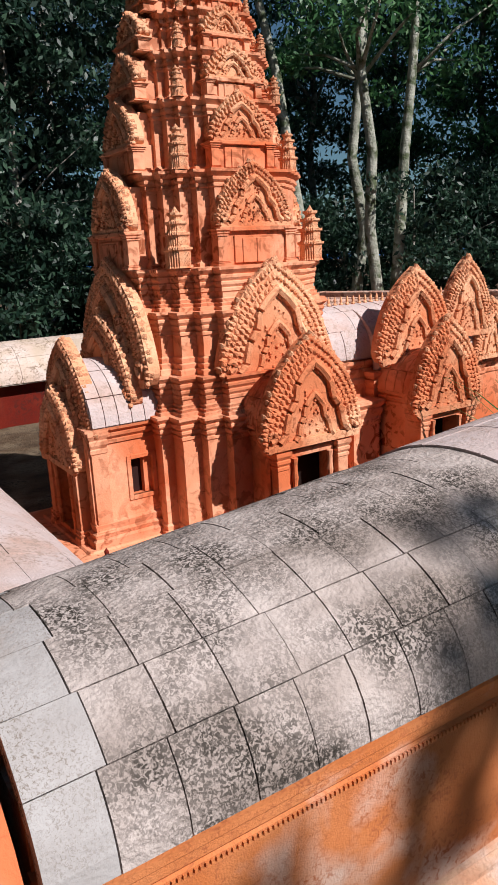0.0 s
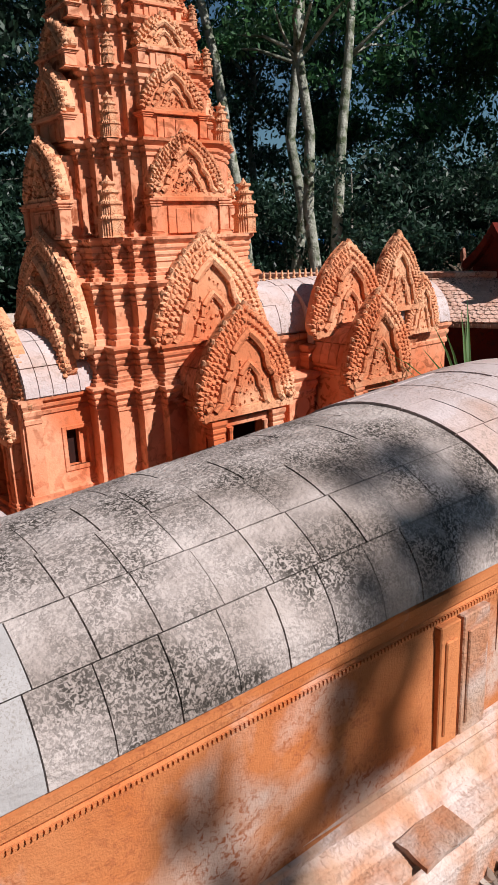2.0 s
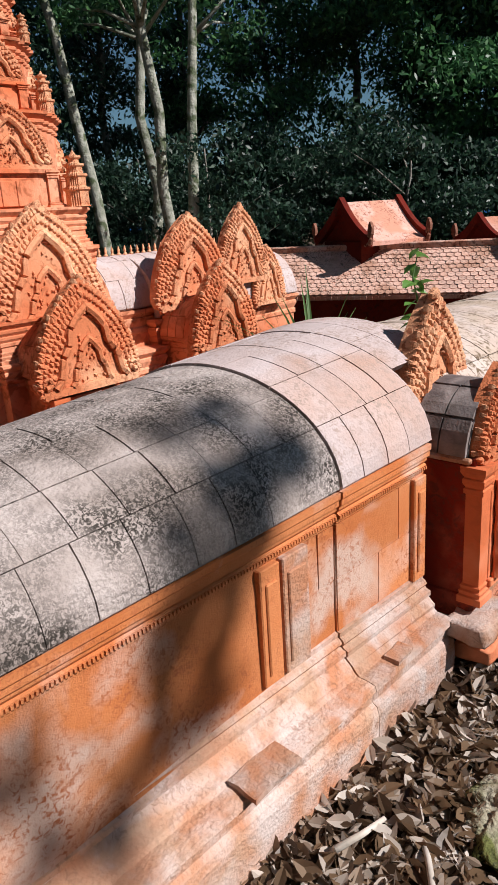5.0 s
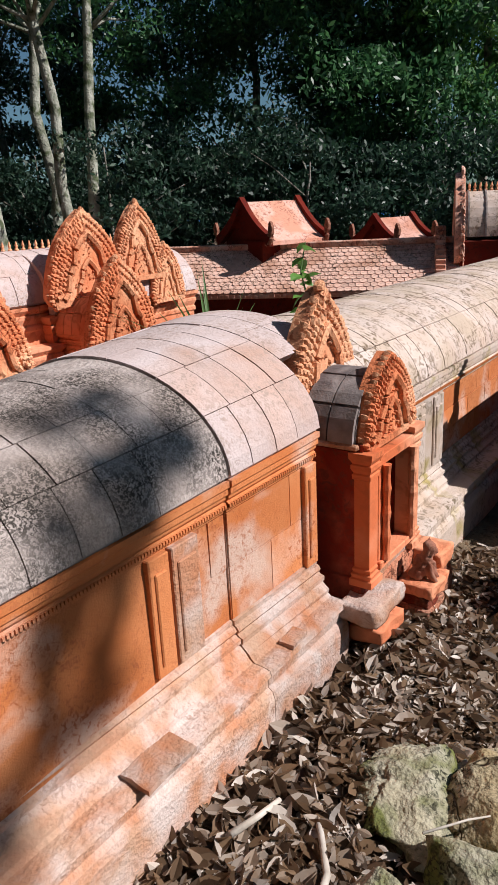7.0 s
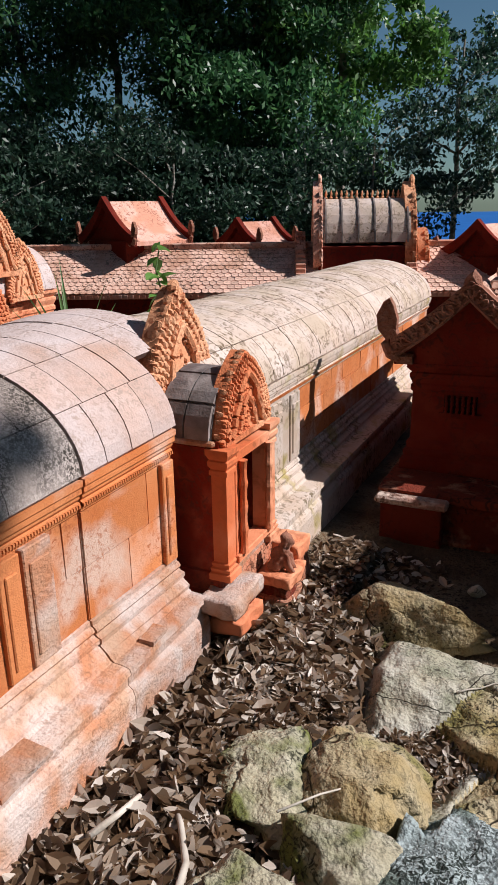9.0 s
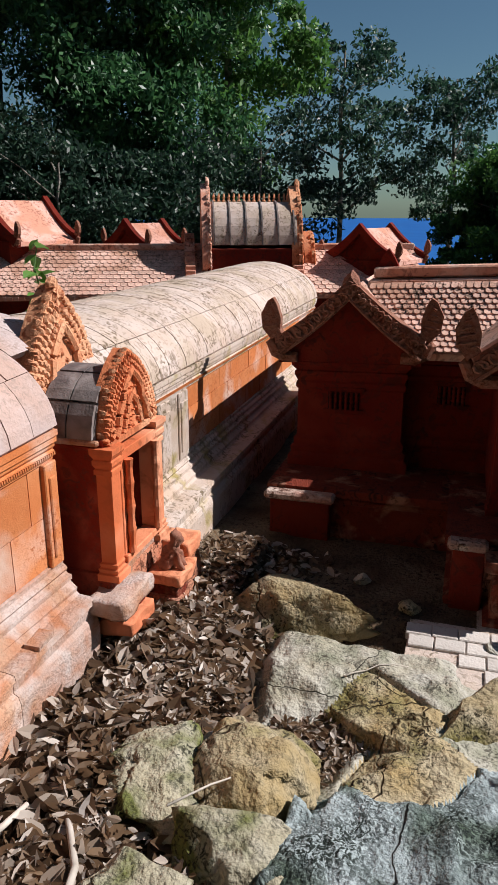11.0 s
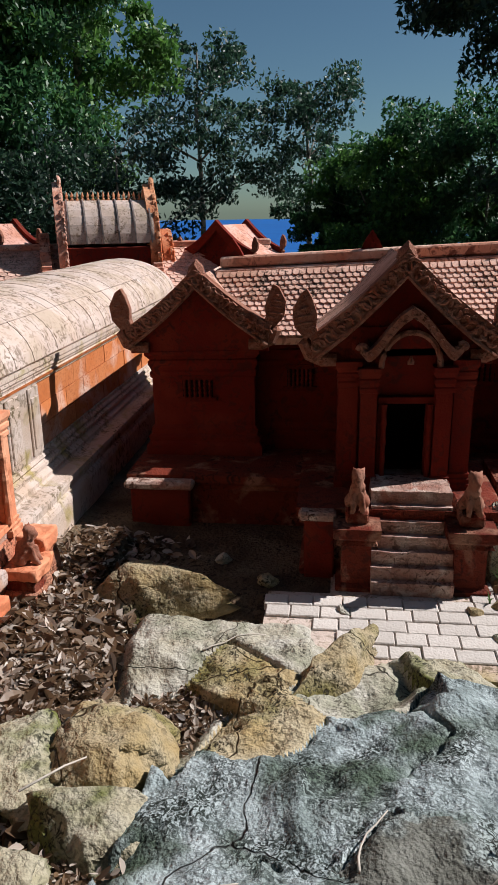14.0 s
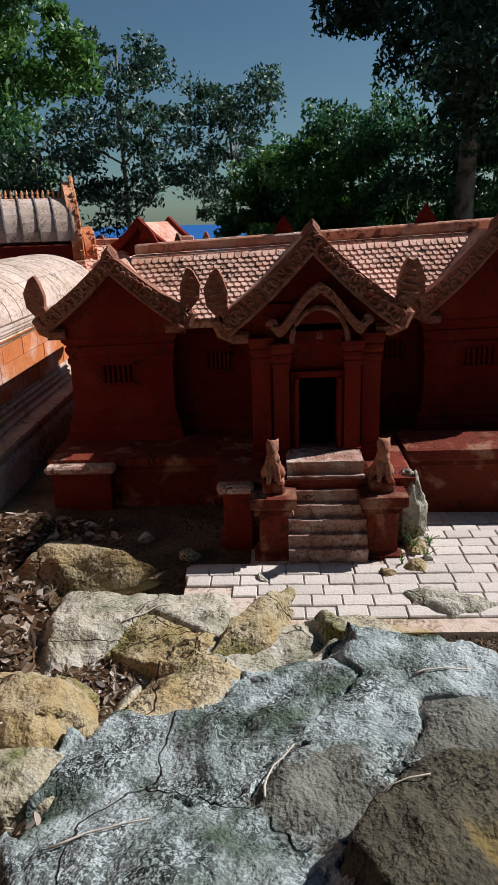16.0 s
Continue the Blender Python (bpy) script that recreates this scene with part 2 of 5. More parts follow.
def sweep(bm, plan, profile, m=None, caps=True):
    """A plan (list of x, y, counterclockwise) with the profile (outward, z) run round it with mitred corners."""
    n = len(plan)
    rings = []
    for o, z in profile:
        ring = []
        for i in range(n):
            a, b, c = Vector(plan[i - 1]), Vector(plan[i]), Vector(plan[(i + 1) % n])
            d1, d2 = (b - a).normalized(), (c - b).normalized()
            n1, n2 = Vector((d1.y, -d1.x)), Vector((d2.y, -d2.x))
            k = 1 + n1.dot(n2)
            q = b + (n1 + n2) * (o / max(k, 0.3))
            v = Vector((q.x, q.y, z))
            ring.append(bm.verts.new(m @ v if m else v))
        rings.append(ring)
    for r0, r1 in zip(rings, rings[1:]):
        for i in range(n):
            j = (i + 1) % n
            bm.faces.new((r0[i], r0[j], r1[j], r1[i]))
    if caps:
        bm.faces.new(rings[-1])
        bm.faces.new(rings[0][::-1])
    return bm


def extrude(bm, outline, y0, y1, m=None):
    """The outline (x, z) as a plate from y0 to y1."""
    a = [bm.verts.new((m or Matrix()) @ Vector((x, y0, z))) for x, z in outline]
    b = [bm.verts.new((m or Matrix()) @ Vector((x, y1, z))) for x, z in outline]
    n = len(a)
    bm.faces.new(a)
    bm.faces.new(b[::-1])
    for i in range(n):
        j = (i + 1) % n
        bm.faces.new((a[i], b[i], b[j], a[j]))
    return bm


def rect(x0, x1, y0, y1):
    return [(x0, y0), (x1, y0), (x1, y1), (x0, y1)]


def tube(bm, pts, radii, sides=6, m=None):
    rings = []
    for i, p in enumerate(pts):
        p = Vector(p)
        d = (Vector(pts[min(i + 1, len(pts) - 1)]) - Vector(pts[max(i - 1, 0)])).normalized()
        u = d.orthogonal().normalized() if abs(d.z) > 0.9 else d.cross(Vector((0, 0, 1))).normalized()
        w = d.cross(u)
        ring = []
        for k in range(sides):
            a = 2 * math.pi * k / sides
            v = p + (u * math.cos(a) + w * math.sin(a)) * radii[i]
            ring.append(bm.verts.new(m @ v if m else v))
        rings.append(ring)
    for r0, r1 in zip(rings, rings[1:]):
        for k in range(sides):
            j = (k + 1) % sides
            bm.faces.new((r0[k], r0[j], r1[j], r1[k]))
    bm.faces.new(rings[0][::-1])
    bm.faces.new(rings[-1])
    return bm


def lathe(bm, profile, sides=10, m=None):
    return tube(bm, [(0, 0, z) for r, z in profile], [max(r, 0.0005) for r, z in profile], sides, m)


def facing(x, y, z, turn):
    """A local frame: x to the right of someone who looks at the face, y out of the back, z up. turn 0 faces -y."""
    return pose(x, y, z, 0, 0, turn)


# carved flame leaf: width 1, height 1, standing on z = 0, face to -y
def flame_mesh(name, material):
    bm = bmesh.new()
    out = [(-0.30, 0), (-0.46, 0.30), (-0.36, 0.62), (0.02, 1.0), (0.34, 0.66), (0.44, 0.30), (0.28, 0)]
    back = [bm.verts.new((x, 0.32, z)) for x, z in out]
    rim = [bm.verts.new((x * 0.95, -0.05, z * 0.97)) for x, z in out]
    mid = [bm.verts.new((x * 0.45, -0.38, 0.12 + z * 0.62)) for x, z in out]
    n = len(out)
    bm.faces.new(back[::-1])
    bm.faces.new(mid)
    for i in range(n):
        j = (i + 1) % n
        bm.faces.new((back[i], back[j], rim[j], rim[i]))
        bm.faces.new((rim[i], rim[j], mid[j], mid[i]))
    return finish(bm, name, material)


FLAME = {id(k): flame_mesh("flame_leaf", k) for k in (CARVE, RED, STATUE, RIDGE)}


def add_mesh(bm, me, m):
    vs = [bm.verts.new(m @ v.co) for v in me.vertices]
    for p in me.polygons:
        bm.faces.new([vs[i] for i in p.vertices])


def curve_at(pts, s):
    """The point and the tangent at the share s of a polyline's length."""
    seg = [(Vector(b) - Vector(a)).length for a, b in zip(pts, pts[1:])]
    d = s * sum(seg)
    for k, (a, b) in enumerate(zip(pts, pts[1:])):
        if d <= seg[k] or k == len(seg) - 1:
            a, b = Vector(a), Vector(b)
            return a.lerp(b, min(1, d / seg[k])), (b - a).normalized()
        d -= seg[k]


def smooth_line(pts, n=24):
    """Catmull-Rom through 2D points."""
    p = [Vector(q) for q in pts]
    p = [2 * p[0] - p[1], *p, 2 * p[-1] - p[-2]]
    out = []
    for i in range(1, len(p) - 2):
        k = max(2, n // (len(p) - 3))
        for j in range(k):
            t = j / k
            out.append(0.5 * (2 * p[i] + (p[i + 1] - p[i - 1]) * t + (2 * p[i - 1] - 5 * p[i] + 4 * p[i + 1] - p[i + 2]) * t * t
                              + (3 * p[i] - p[i - 1] - 3 * p[i + 1] + p[i + 2]) * t ** 3))
    out.append(p[-2])
    return [(v.x, v.y) for v in out]


OUTER = [(-0.46, 0.0), (-0.51, 0.10), (-0.48, 0.28), (-0.42, 0.48), (-0.32, 0.68), (-0.17, 0.86), (0.0, 1.0)]
INNER = [(-0.36, 0.06), (-0.30, 0.14), (-0.26, 0.30), (-0.19, 0.42), (-0.165, 0.55), (-0.09, 0.66), (0.0, 0.75)]


def mirror(pts):
    return pts + [(-x, z) for x, z in pts[-2::-1]]


def pediment(parent, m, w, h, t=0.05, material=None, leaf=0.05, rows=3, pieces=True, inner=True, scroll=True):
    """A polylobed pediment in the frame m (its face at y = 0): slab, moulded arch, flame leaves round it and carving."""
    material = material or CARVE
    sx = lambda pts: [(x * w, z * h) for x, z in pts]
    half = smooth_line(OUTER, 18)
    outer = sx(mirror(half))
    slab = part("tympanum", extrude(bmesh.new(), outer, 0.0, t, m), material, parent, "", 0.004)
    arch = sx(mirror(smooth_line(INNER, 24)))
    bm = bmesh.new()
    r = 0.026 * w + 0.004
    tube(bm, [(x, -r * 0.5, z) for x, z in arch], [r] * len(arch), 6, m)
    small = [(x * 0.55, z * 0.60 + 0.01 * h) for x, z in arch]
    tube(bm, [(x, -r * 0.3, z) for x, z in small], [r * 0.8] * len(small), 6, m)
    box(bm, -0.47 * w, 0.47 * w, -0.012, 0.01, -0.02 * h, 0.05 * h, m)
    part("arch_moulding", bm, material, slab, smooth=False)
    fl = FLAME[id(material)]
    n = max(11, int(2.6 * h / leaf))
    for k in range(n):
        s = (k + 0.5) / n
        p, d = curve_at(outer, s)
        ang = math.degrees(math.atan2(d.y, d.x))
        sc = leaf * (1.0 + 0.25 * math.sin(k * 2.1)) * (1.35 if abs(s - 0.5) < 0.5 / n else 1)
        nrm = Vector((-d.y, d.x))
        q = p - nrm * leaf * 0.55
        mm = m @ pose(q.x, 0.012, q.y, 0, -ang * 0.62, 0) @ Matrix.Diagonal((sc, t * 0.6, sc * 0.85, 1))
        if pieces:
            piece("flame_leaf", fl, slab, mm)
        else:
            bm2 = bm2 if k else bmesh.new()
            add_mesh(bm2, fl, mm)
    if not pieces:
        part("leaf_border", bm2, material, slab)
    bm = bmesh.new()
    rnd = random.Random(int(w * 1000) + int(h * 100))
    for row in range(rows):
        f = 0.93 - 0.085 * row
        cnt = max(9, int(n * (1.5 - 0.2 * row)))
        for k in range(cnt):
            s = (k + (0.5 if row % 2 else 0.15)) / cnt
            p, d = curve_at(outer, s)
            q = Vector((p.x * f, p.y * (f + 0.02) - 0.0 * h))
            ang = math.degrees(math.atan2(d.y, d.x))
            sc = leaf * rnd.uniform(0.7, 1.0)
            add_mesh(bm, fl, m @ pose(q.x, -0.002, q.y - sc * 0.4, 0, -ang * 0.8 + rnd.uniform(-25, 25), 0) @ Matrix.Diagonal((sc, 0.022, sc, 1)))
    if inner:
        for k in range(46 if w > 0.3 else 20):
            u, v = rnd.uniform(-0.2, 0.2), rnd.uniform(0.05, 0.58)
            if abs(u) > 0.27 - 0.4 * v + 0.02:
                continue
            sc = leaf * rnd.uniform(0.3, 0.55)
            add_mesh(bm, fl, m @ pose(u * w, -0.001, v * h, 0, rnd.uniform(-70, 70), 0) @ Matrix.Diagonal((sc, 0.02, sc, 1)))
    part("foliage_carving", bm, material, slab, kind="stuff")
    if scroll:
        for sgn in (-1, 1):
            bm = bmesh.new()
            pts = []
            for k in range(15):
                a = k / 14 * 4.2
                rr = 0.085 * w * (1 - k / 18)
                pts.append((sgn * (0.43 * w - rr * math.sin(a) * 0.9 + 0.02 * w), -0.01, 0.10 * h + rr * (1 - math.cos(a)) * 0.9 - 0.02 * h))
            tube(bm, pts, [0.028 * w * (1 - k / 24) for k in range(15)], 6, m)
            part("naga_scroll", bm, material, slab)
    return slab


def vault(bm, x0, x1, yc, w, z0, h, th=0.03, n=14, power=2.0, m=None, a0=0.0, a1=math.pi):
    """A barrel shell along x over the half width w, from angle a0 to a1."""
    def pt(a, k):
        c, s = math.cos(a), math.sin(a)
        e = 2 / power
        return (yc - math.copysign(abs(c) ** e, c) * (w - k), z0 + abs(s) ** e * (h - k))
    ang = [a0 + (a1 - a0) * i / n for i in range(n + 1)]
    outl = [pt(a, 0) for a in ang] + [pt(a, th) for a in ang[::-1]]
    va = [bm.verts.new((m or Matrix()) @ Vector((x0, y, z))) for y, z in outl]
    vb = [bm.verts.new((m or Matrix()) @ Vector((x1, y, z))) for y, z in outl]
    k = len(outl)
    for i in range(k):
        j = (i + 1) % k
        bm.faces.new((va[i], vb[i], vb[j], va[j]))
    for q in range(n):
        bm.faces.new((va[q], va[q + 1], va[k - 2 - q], va[k - 1 - q]))
        bm.faces.new((vb[q + 1], vb[q], vb[k - 1 - q], vb[k - 2 - q]))
    return bm


def roof_stones(parent, x0, x1, yc, w, z0, h, cols, rows, material, gap=0.0026, jitter=0.003, m=None, seed=1, pale=None):
    """A barrel roof laid in curved stones with open joints over a shell."""
    rnd = random.Random(seed)
    bed = part("roof_bed", vault(bmesh.new(), x0 + 0.002, x1 - 0.002, yc, w - 0.012, z0, h - 0.012, 0.04, 20, m=m), material, parent, "", 0)
    cuts = rows
    for a0, a1 in zip(cuts, cuts[1:]):
        off = rnd.uniform(-0.14, 0.14)
        xs = [x0] + [x0 + (x1 - x0) * (i + off + rnd.uniform(-0.05, 0.05)) / cols for i in range(1, cols)] + [x1]
        for xa, xb in zip(xs, xs[1:]):
            d = rnd.uniform(-jitter, jitter) * 0.5
            bm = vault(bmesh.new(), xa + gap / 2, xb - gap / 2, yc, w + d, z0, h + d, 0.02, 4, m=m, a0=a0 + gap * 1.2, a1=a1 - gap * 1.2)
            part("roof_stone", bm, pale[1] if pale and (xa + xb) / 2 < pale[0] else material, bed, smooth=False)
    return bed

# ---- ground, paving, sea ----
TURNX = Matrix(((0, 1, 0, 0), (1, 0, 0, 0), (0, 0, 1, 0), (0, 0, 0, 1)))   # outline x becomes world y, run becomes world x


def height(x, y):
    """The lie of the land."""
    z = -0.06
    z += 0.05 * noise.noise((x * 0.9, y * 0.9, 3.0)) + 0.02 * noise.noise((x * 3.5, y * 3.5, 7.0))
    if y > 1.0:
        z = z * 0.3 + 0.06
    if y < 0.58 and x < 2.2:
        z += 0.32 * min(1, max(0, (1.35 - x) / 1.2)) * min(1, max(0, (0.45 - y) / 0.5))
    if x > 2.0 and y < 0.3:
        z = min(z, -0.085) if x > 2.2 else z * 0.5 - 0.04
    if 1.3 < x < 2.5 and -1.9 < y < 0.25:
        z -= 0.06 * min(1, (x - 1.3) / 0.3, (2.5 - x) / 0.1, (0.25 - y) / 0.15, (y + 1.9) / 0.2)
    r = math.hypot(x - 3, y - 2)
    if r > 7:
        away = math.degrees(math.atan2(y + 0.2, x - 0.3))
        fall = 1.0 if away < 18 or away > 120 else max(-0.12, 1 - (away - 18) / 12) if away < 69 else max(-0.12, 1 - (120 - away) / 20)
        z -= 0.035 * (r - 7) ** 1.25 * fall if r < 60 else 0.035 * (r - 7) ** 1.25
    if r > 200:
        z = -45 - (r - 200) * 0.01
    return max(z, -60)


def ground_sheet():
    steps = [0.0]
    d = 0.06
    while steps[-1] < 4200:
        if steps[-1] > 3:
            d *= 1.22
        steps.append(steps[-1] + d)
    axis = [-v for v in steps[:0:-1]] + steps
    bm = bmesh.new()
    g = [[bm.verts.new((1.8 + x, 0.0 + y, height(1.8 + x, y))) for y in axis] for x in axis]
    for i in range(len(axis) - 1):
        for j in range(len(axis) - 1):
            bm.faces.new((g[i][j], g[i + 1][j], g[i + 1][j + 1], g[i][j + 1]))
    ob = part("ground", bm, SOIL, None, smooth=True)
    return tagged(ob, "dark soil ground with stones and fallen leaves", "ground", kind="structure")


ground_sheet()
bm = bmesh.new()
box(bm, 60, 4900, -4500, 4500, -60, -40)
tagged(part("sea", bm, SEA, None), "deep blue sea seen between trees", "sea", kind="structure")


# ---- the near gallery, in two lengths, and the long gallery behind the side gate ----
def runx(bm, prof, x0, x1):
    return extrude(bm, prof, x0, x1, TURNX)


def gallery(name, label, x0, x1, face, eave, ez, yc, h, base_mat, wall_mat, roof_mat, cols, rows, seed, blocks=0, block_rows=2, plinth=0.60):
    g = thing(name, ((x0 + x1) / 2, yc, 0), label, "gallery", "miniature temple galleries")
    w = yc - eave
    zc = ez - 0.095
    body = part("wall", runx(bmesh.new(), [(face + 0.006, 0.0), (face + 0.006, ez - 0.004), (face + 0.09, ez - 0.004), (face + 0.09, 0.0)], x0, x1), wall_mat, g)
    part("back_wall", runx(bmesh.new(), [(2 * yc - face - 0.08, 0.0), (2 * yc - face - 0.08, ez), (2 * yc - face, ez), (2 * yc - face, 0.0)], x0, x1), wall_mat, g)
    part("end_wall", runx(bmesh.new(), [(face + 0.09, 0.0), (face + 0.09, ez + 0.1), (2 * yc - face - 0.09, ez + 0.1), (2 * yc - face - 0.09, 0)], x0 + 0.005, x0 + 0.05), wall_mat, g)
    rnd = random.Random(seed)
    if blocks:
        zs = [0.262 + (zc - 0.262) * i / block_rows for i in range(block_rows + 1)]
        for r, (za, zb) in enumerate(zip(zs, zs[1:])):
            cut = [x0] + sorted(x0 + (x1 - x0) * (i + 0.5 * (r % 2) + rnd.uniform(-0.15, 0.15)) / blocks for i in range(1, blocks)) + [x1]
            for xa, xb in zip(cut, cut[1:]):
                d = rnd.uniform(-0.002, 0.002)
                part("wall_block", box(bmesh.new(), xa + 0.0025, xb - 0.0025, face + d, face + 0.02, za + 0.0015, zb - 0.0015), wall_mat, body)
    p = [(face + 0.01, zc), (face - 0.004, zc + 0.004), (face - 0.004, zc + 0.014), (face - 0.012, zc + 0.018), (face - 0.012, zc + 0.03), (face - 0.006, zc + 0.034),
         (face - 0.014, zc + 0.044), (face - 0.014, zc + 0.052), (face - 0.022, zc + 0.058), (face - 0.022, zc + 0.072), (face - 0.027, zc + 0.078), (face - 0.027, zc + 0.094), (face + 0.01, zc + 0.094)]
    cor = part("cornice", runx(bmesh.new(), p, x0, x1), GREYW if base_mat == GREYW else wall_mat, g)
    bm = bmesh.new()
    n = int((x1 - x0) / 0.0095)
    for i in range(n):
        xa = x0 + (x1 - x0) * i / n
        box(bm, xa, xa + 0.0055, face - 0.017, face - 0.008, zc + 0.019, zc + 0.028)
    part("dentil_band", bm, wall_mat, cor, kind="stuff")
    f = face
    p = [(f + 0.02, 0.265), (f - 0.008, 0.26), (f - 0.008, 0.246), (f - 0.016, 0.242), (f - 0.022, 0.232), (f - 0.016, 0.222), (f - 0.022, 0.216), (f - 0.034, 0.212), (f - 0.034, 0.198),
         (f - 0.026, 0.194), (f - 0.036, 0.184), (f - 0.05, 0.172), (f - 0.05, 0.158), (f - 0.06, 0.15), (f + 0.02, 0.15)]
    part("base_moulding", runx(bmesh.new(), p, x0, x1), base_mat, g)
    q = plinth
    p = [(f + 0.05, 0.156), (q + 0.03, 0.148), (q + 0.012, 0.144), (q + 0.008, 0.128), (q + 0.018, 0.12), (q + 0.02, 0.09), (q + 0.006, 0.08), (q, 0.06), (q, -0.12), (f + 0.05, -0.12)]
    part("plinth", runx(bmesh.new(), p, x0, x1), base_mat, g)
    roof_stones(g, x0, x1, yc, w, ez, h, cols, rows, roof_mat, seed=seed, pale=(0.47, LIME) if roof_mat == ROOF else None)
    return g


def angles(*deg):
    return [radians(a) for a in deg]


YC = 1.146
G1 = gallery("gallery", "low temple gallery with lichen-speckled grey block roof", 0.348, 1.60, 0.726, 0.698, 0.667, YC, 0.277,
             BASE, WALL, ROOF, 11, angles(2, 34, 56, 76, 96, 116, 136, 156, 178), 3, blocks=10)
G2 = gallery("gallery", "gallery bay with pale pink vaulted roof beside the gate", 1.602, 2.0, 0.720, 0.692, 0.669, YC, 0.281,
             BASE, WALL, ROOF2, 4, angles(2, 34, 60, 84, 110, 140, 178), 4, blocks=2, plinth=0.60)
G0 = gallery("gallery", "broken end of the gallery with bare orange render", -0.6, 0.332, 0.74, 0.715, 0.62, YC, 0.25,
             BASE, WALL, TERRA, 3, angles(2, 60, 90, 120, 178), 6, blocks=4)
G3 = gallery("gallery", "long gallery with streaked cream vaulted roof behind the side gate", 2.25, 5.7, 0.726, 0.70, 0.636, YC - 0.02, 0.262,
             GREYW, WALL, ROOF3, 40, angles(2, 40, 66, 90, 135, 178), 5, blocks=14, block_rows=3, plinth=0.585)


def pilaster(parent, x0, x1, face, z0, z1, material):
    bm = bmesh.new()
    box(bm, x0, x1, face - 0.018, face + 0.02, z0, z1)
    box(bm, x0 + 0.014, x1 - 0.014, face - 0.024, face, z0 + 0.03, z1 - 0.04)
    part("pilaster", bm, material, parent, bevel=0.003)


pilaster(G2, 1.315, 1.38, 0.722, 0.258, 0.577, WALL)
pilaster(G2, 1.39, 1.48, 0.722, 0.258, 0.577, BASE)
pilaster(G2, 1.94, 1.998, 0.722, 0.258, 0.577, WALL)
part("pale_panel", box(bmesh.new(), 2.47, 3.06, 0.716, 0.735, 0.24, 0.60), GREYW, G3, bevel=0.004)
pilaster(G3, 2.56, 2.66, 0.726, 0.258, 0.545, GREYW)
pilaster(G3, 2.74, 2.86, 0.726, 0.258, 0.545, GREYW)
pilaster(G3, 2.95, 3.05, 0.726, 0.258, 0.545, GREYW)



for a0, a1 in ((44, 66), (66, 84), (84, 110), (110, 140), (140, 178)):
    for xa, xb in ((2.002, 2.118), (2.121, 2.246)):
        part("roof_stone", vault(bmesh.new(), xa, xb, YC, 0.454, 0.669, 0.283, 0.03, 4, a0=radians(a0 + 0.15), a1=radians(a1 - 0.15)), ROOF2, G2)


def taper(g):
    """The hand-built gallery sinks and draws back a little away from the gate."""
    for ob in g.children_recursive:
        for v in ob.data.vertices:
            c = v.co
            k = max(-0.2, (1.9 - c.x) / 1.1)
            c.y += 0.056 * k * (YC - c.y) / 0.446 * (1 if c.z > 0.16 else 0.4)
            c.z -= 0.05 * k * max(c.z, 0) / 0.667


for g in (G0, G1, G2):
    taper(g)


# ---- doorway pieces used by every porch ----
def doorway(parent, m, w, z0, z1, frame=0.03, depth=0.03, material=None, leaf=True):
    """Jambs, lintel, threshold and two colonettes in the frame m, its face at y = 0, round an opening of width w."""
    material = material or TERRA
    bm = bmesh.new()
    box(bm, -w / 2 - frame, w / 2 + frame, -0.012, depth, z1, z1 + frame, m)
    part("lintel", bm, material, parent, bevel=0.002)
    for s in (-1, 1):
        bm = bmesh.new()
        box(bm, s * w / 2, s * (w / 2 + frame), -0.008, depth, z0, z1, m)
        part("door_jamb", bm, material, parent, bevel=0.002)
        bm = bmesh.new()
        hgt = z1 - z0
        prof = []
        for k in range(13):
            prof.append((frame * (0.36 if k % 3 else 0.48), z0 + hgt * k / 12))
        lathe(bm, prof, 8, m @ pose(s * (w / 2 + frame * 0.1), -0.02, 0))
        part("colonette", bm, material, parent)
    bm = bmesh.new()
    box(bm, -w / 2 - frame * 1.2, w / 2 + frame * 1.2, -0.02, depth, z0 - 0.025, z0, m)
    part("threshold", bm, material, parent, bevel=0.003)


def pier(parent, m, x0, x1, y0, y1, z0, z1, material):
    """A moulded pier: base, shaft and banded capital."""
    h = z1 - z0
    prof = [(0.012, z0), (0.012, z0 + 0.05 * h), (0.006, z0 + 0.06 * h), (0.009, z0 + 0.09 * h), (0.003, z0 + 0.10 * h), (0.006, z0 + 0.13 * h), (0, z0 + 0.14 * h), (0, z0 + 0.80 * h),
            (0.005, z0 + 0.81 * h), (0.005, z0 + 0.84 * h), (0.001, z0 + 0.85 * h), (0.008, z0 + 0.88 * h), (0.008, z0 + 0.91 * h), (0.004, z0 + 0.92 * h), (0.013, z0 + 0.96 * h), (0.013, z1)]
    return part("pier", sweep(bmesh.new(), rect(x0, x1, y0, y1), prof, m), material, parent)


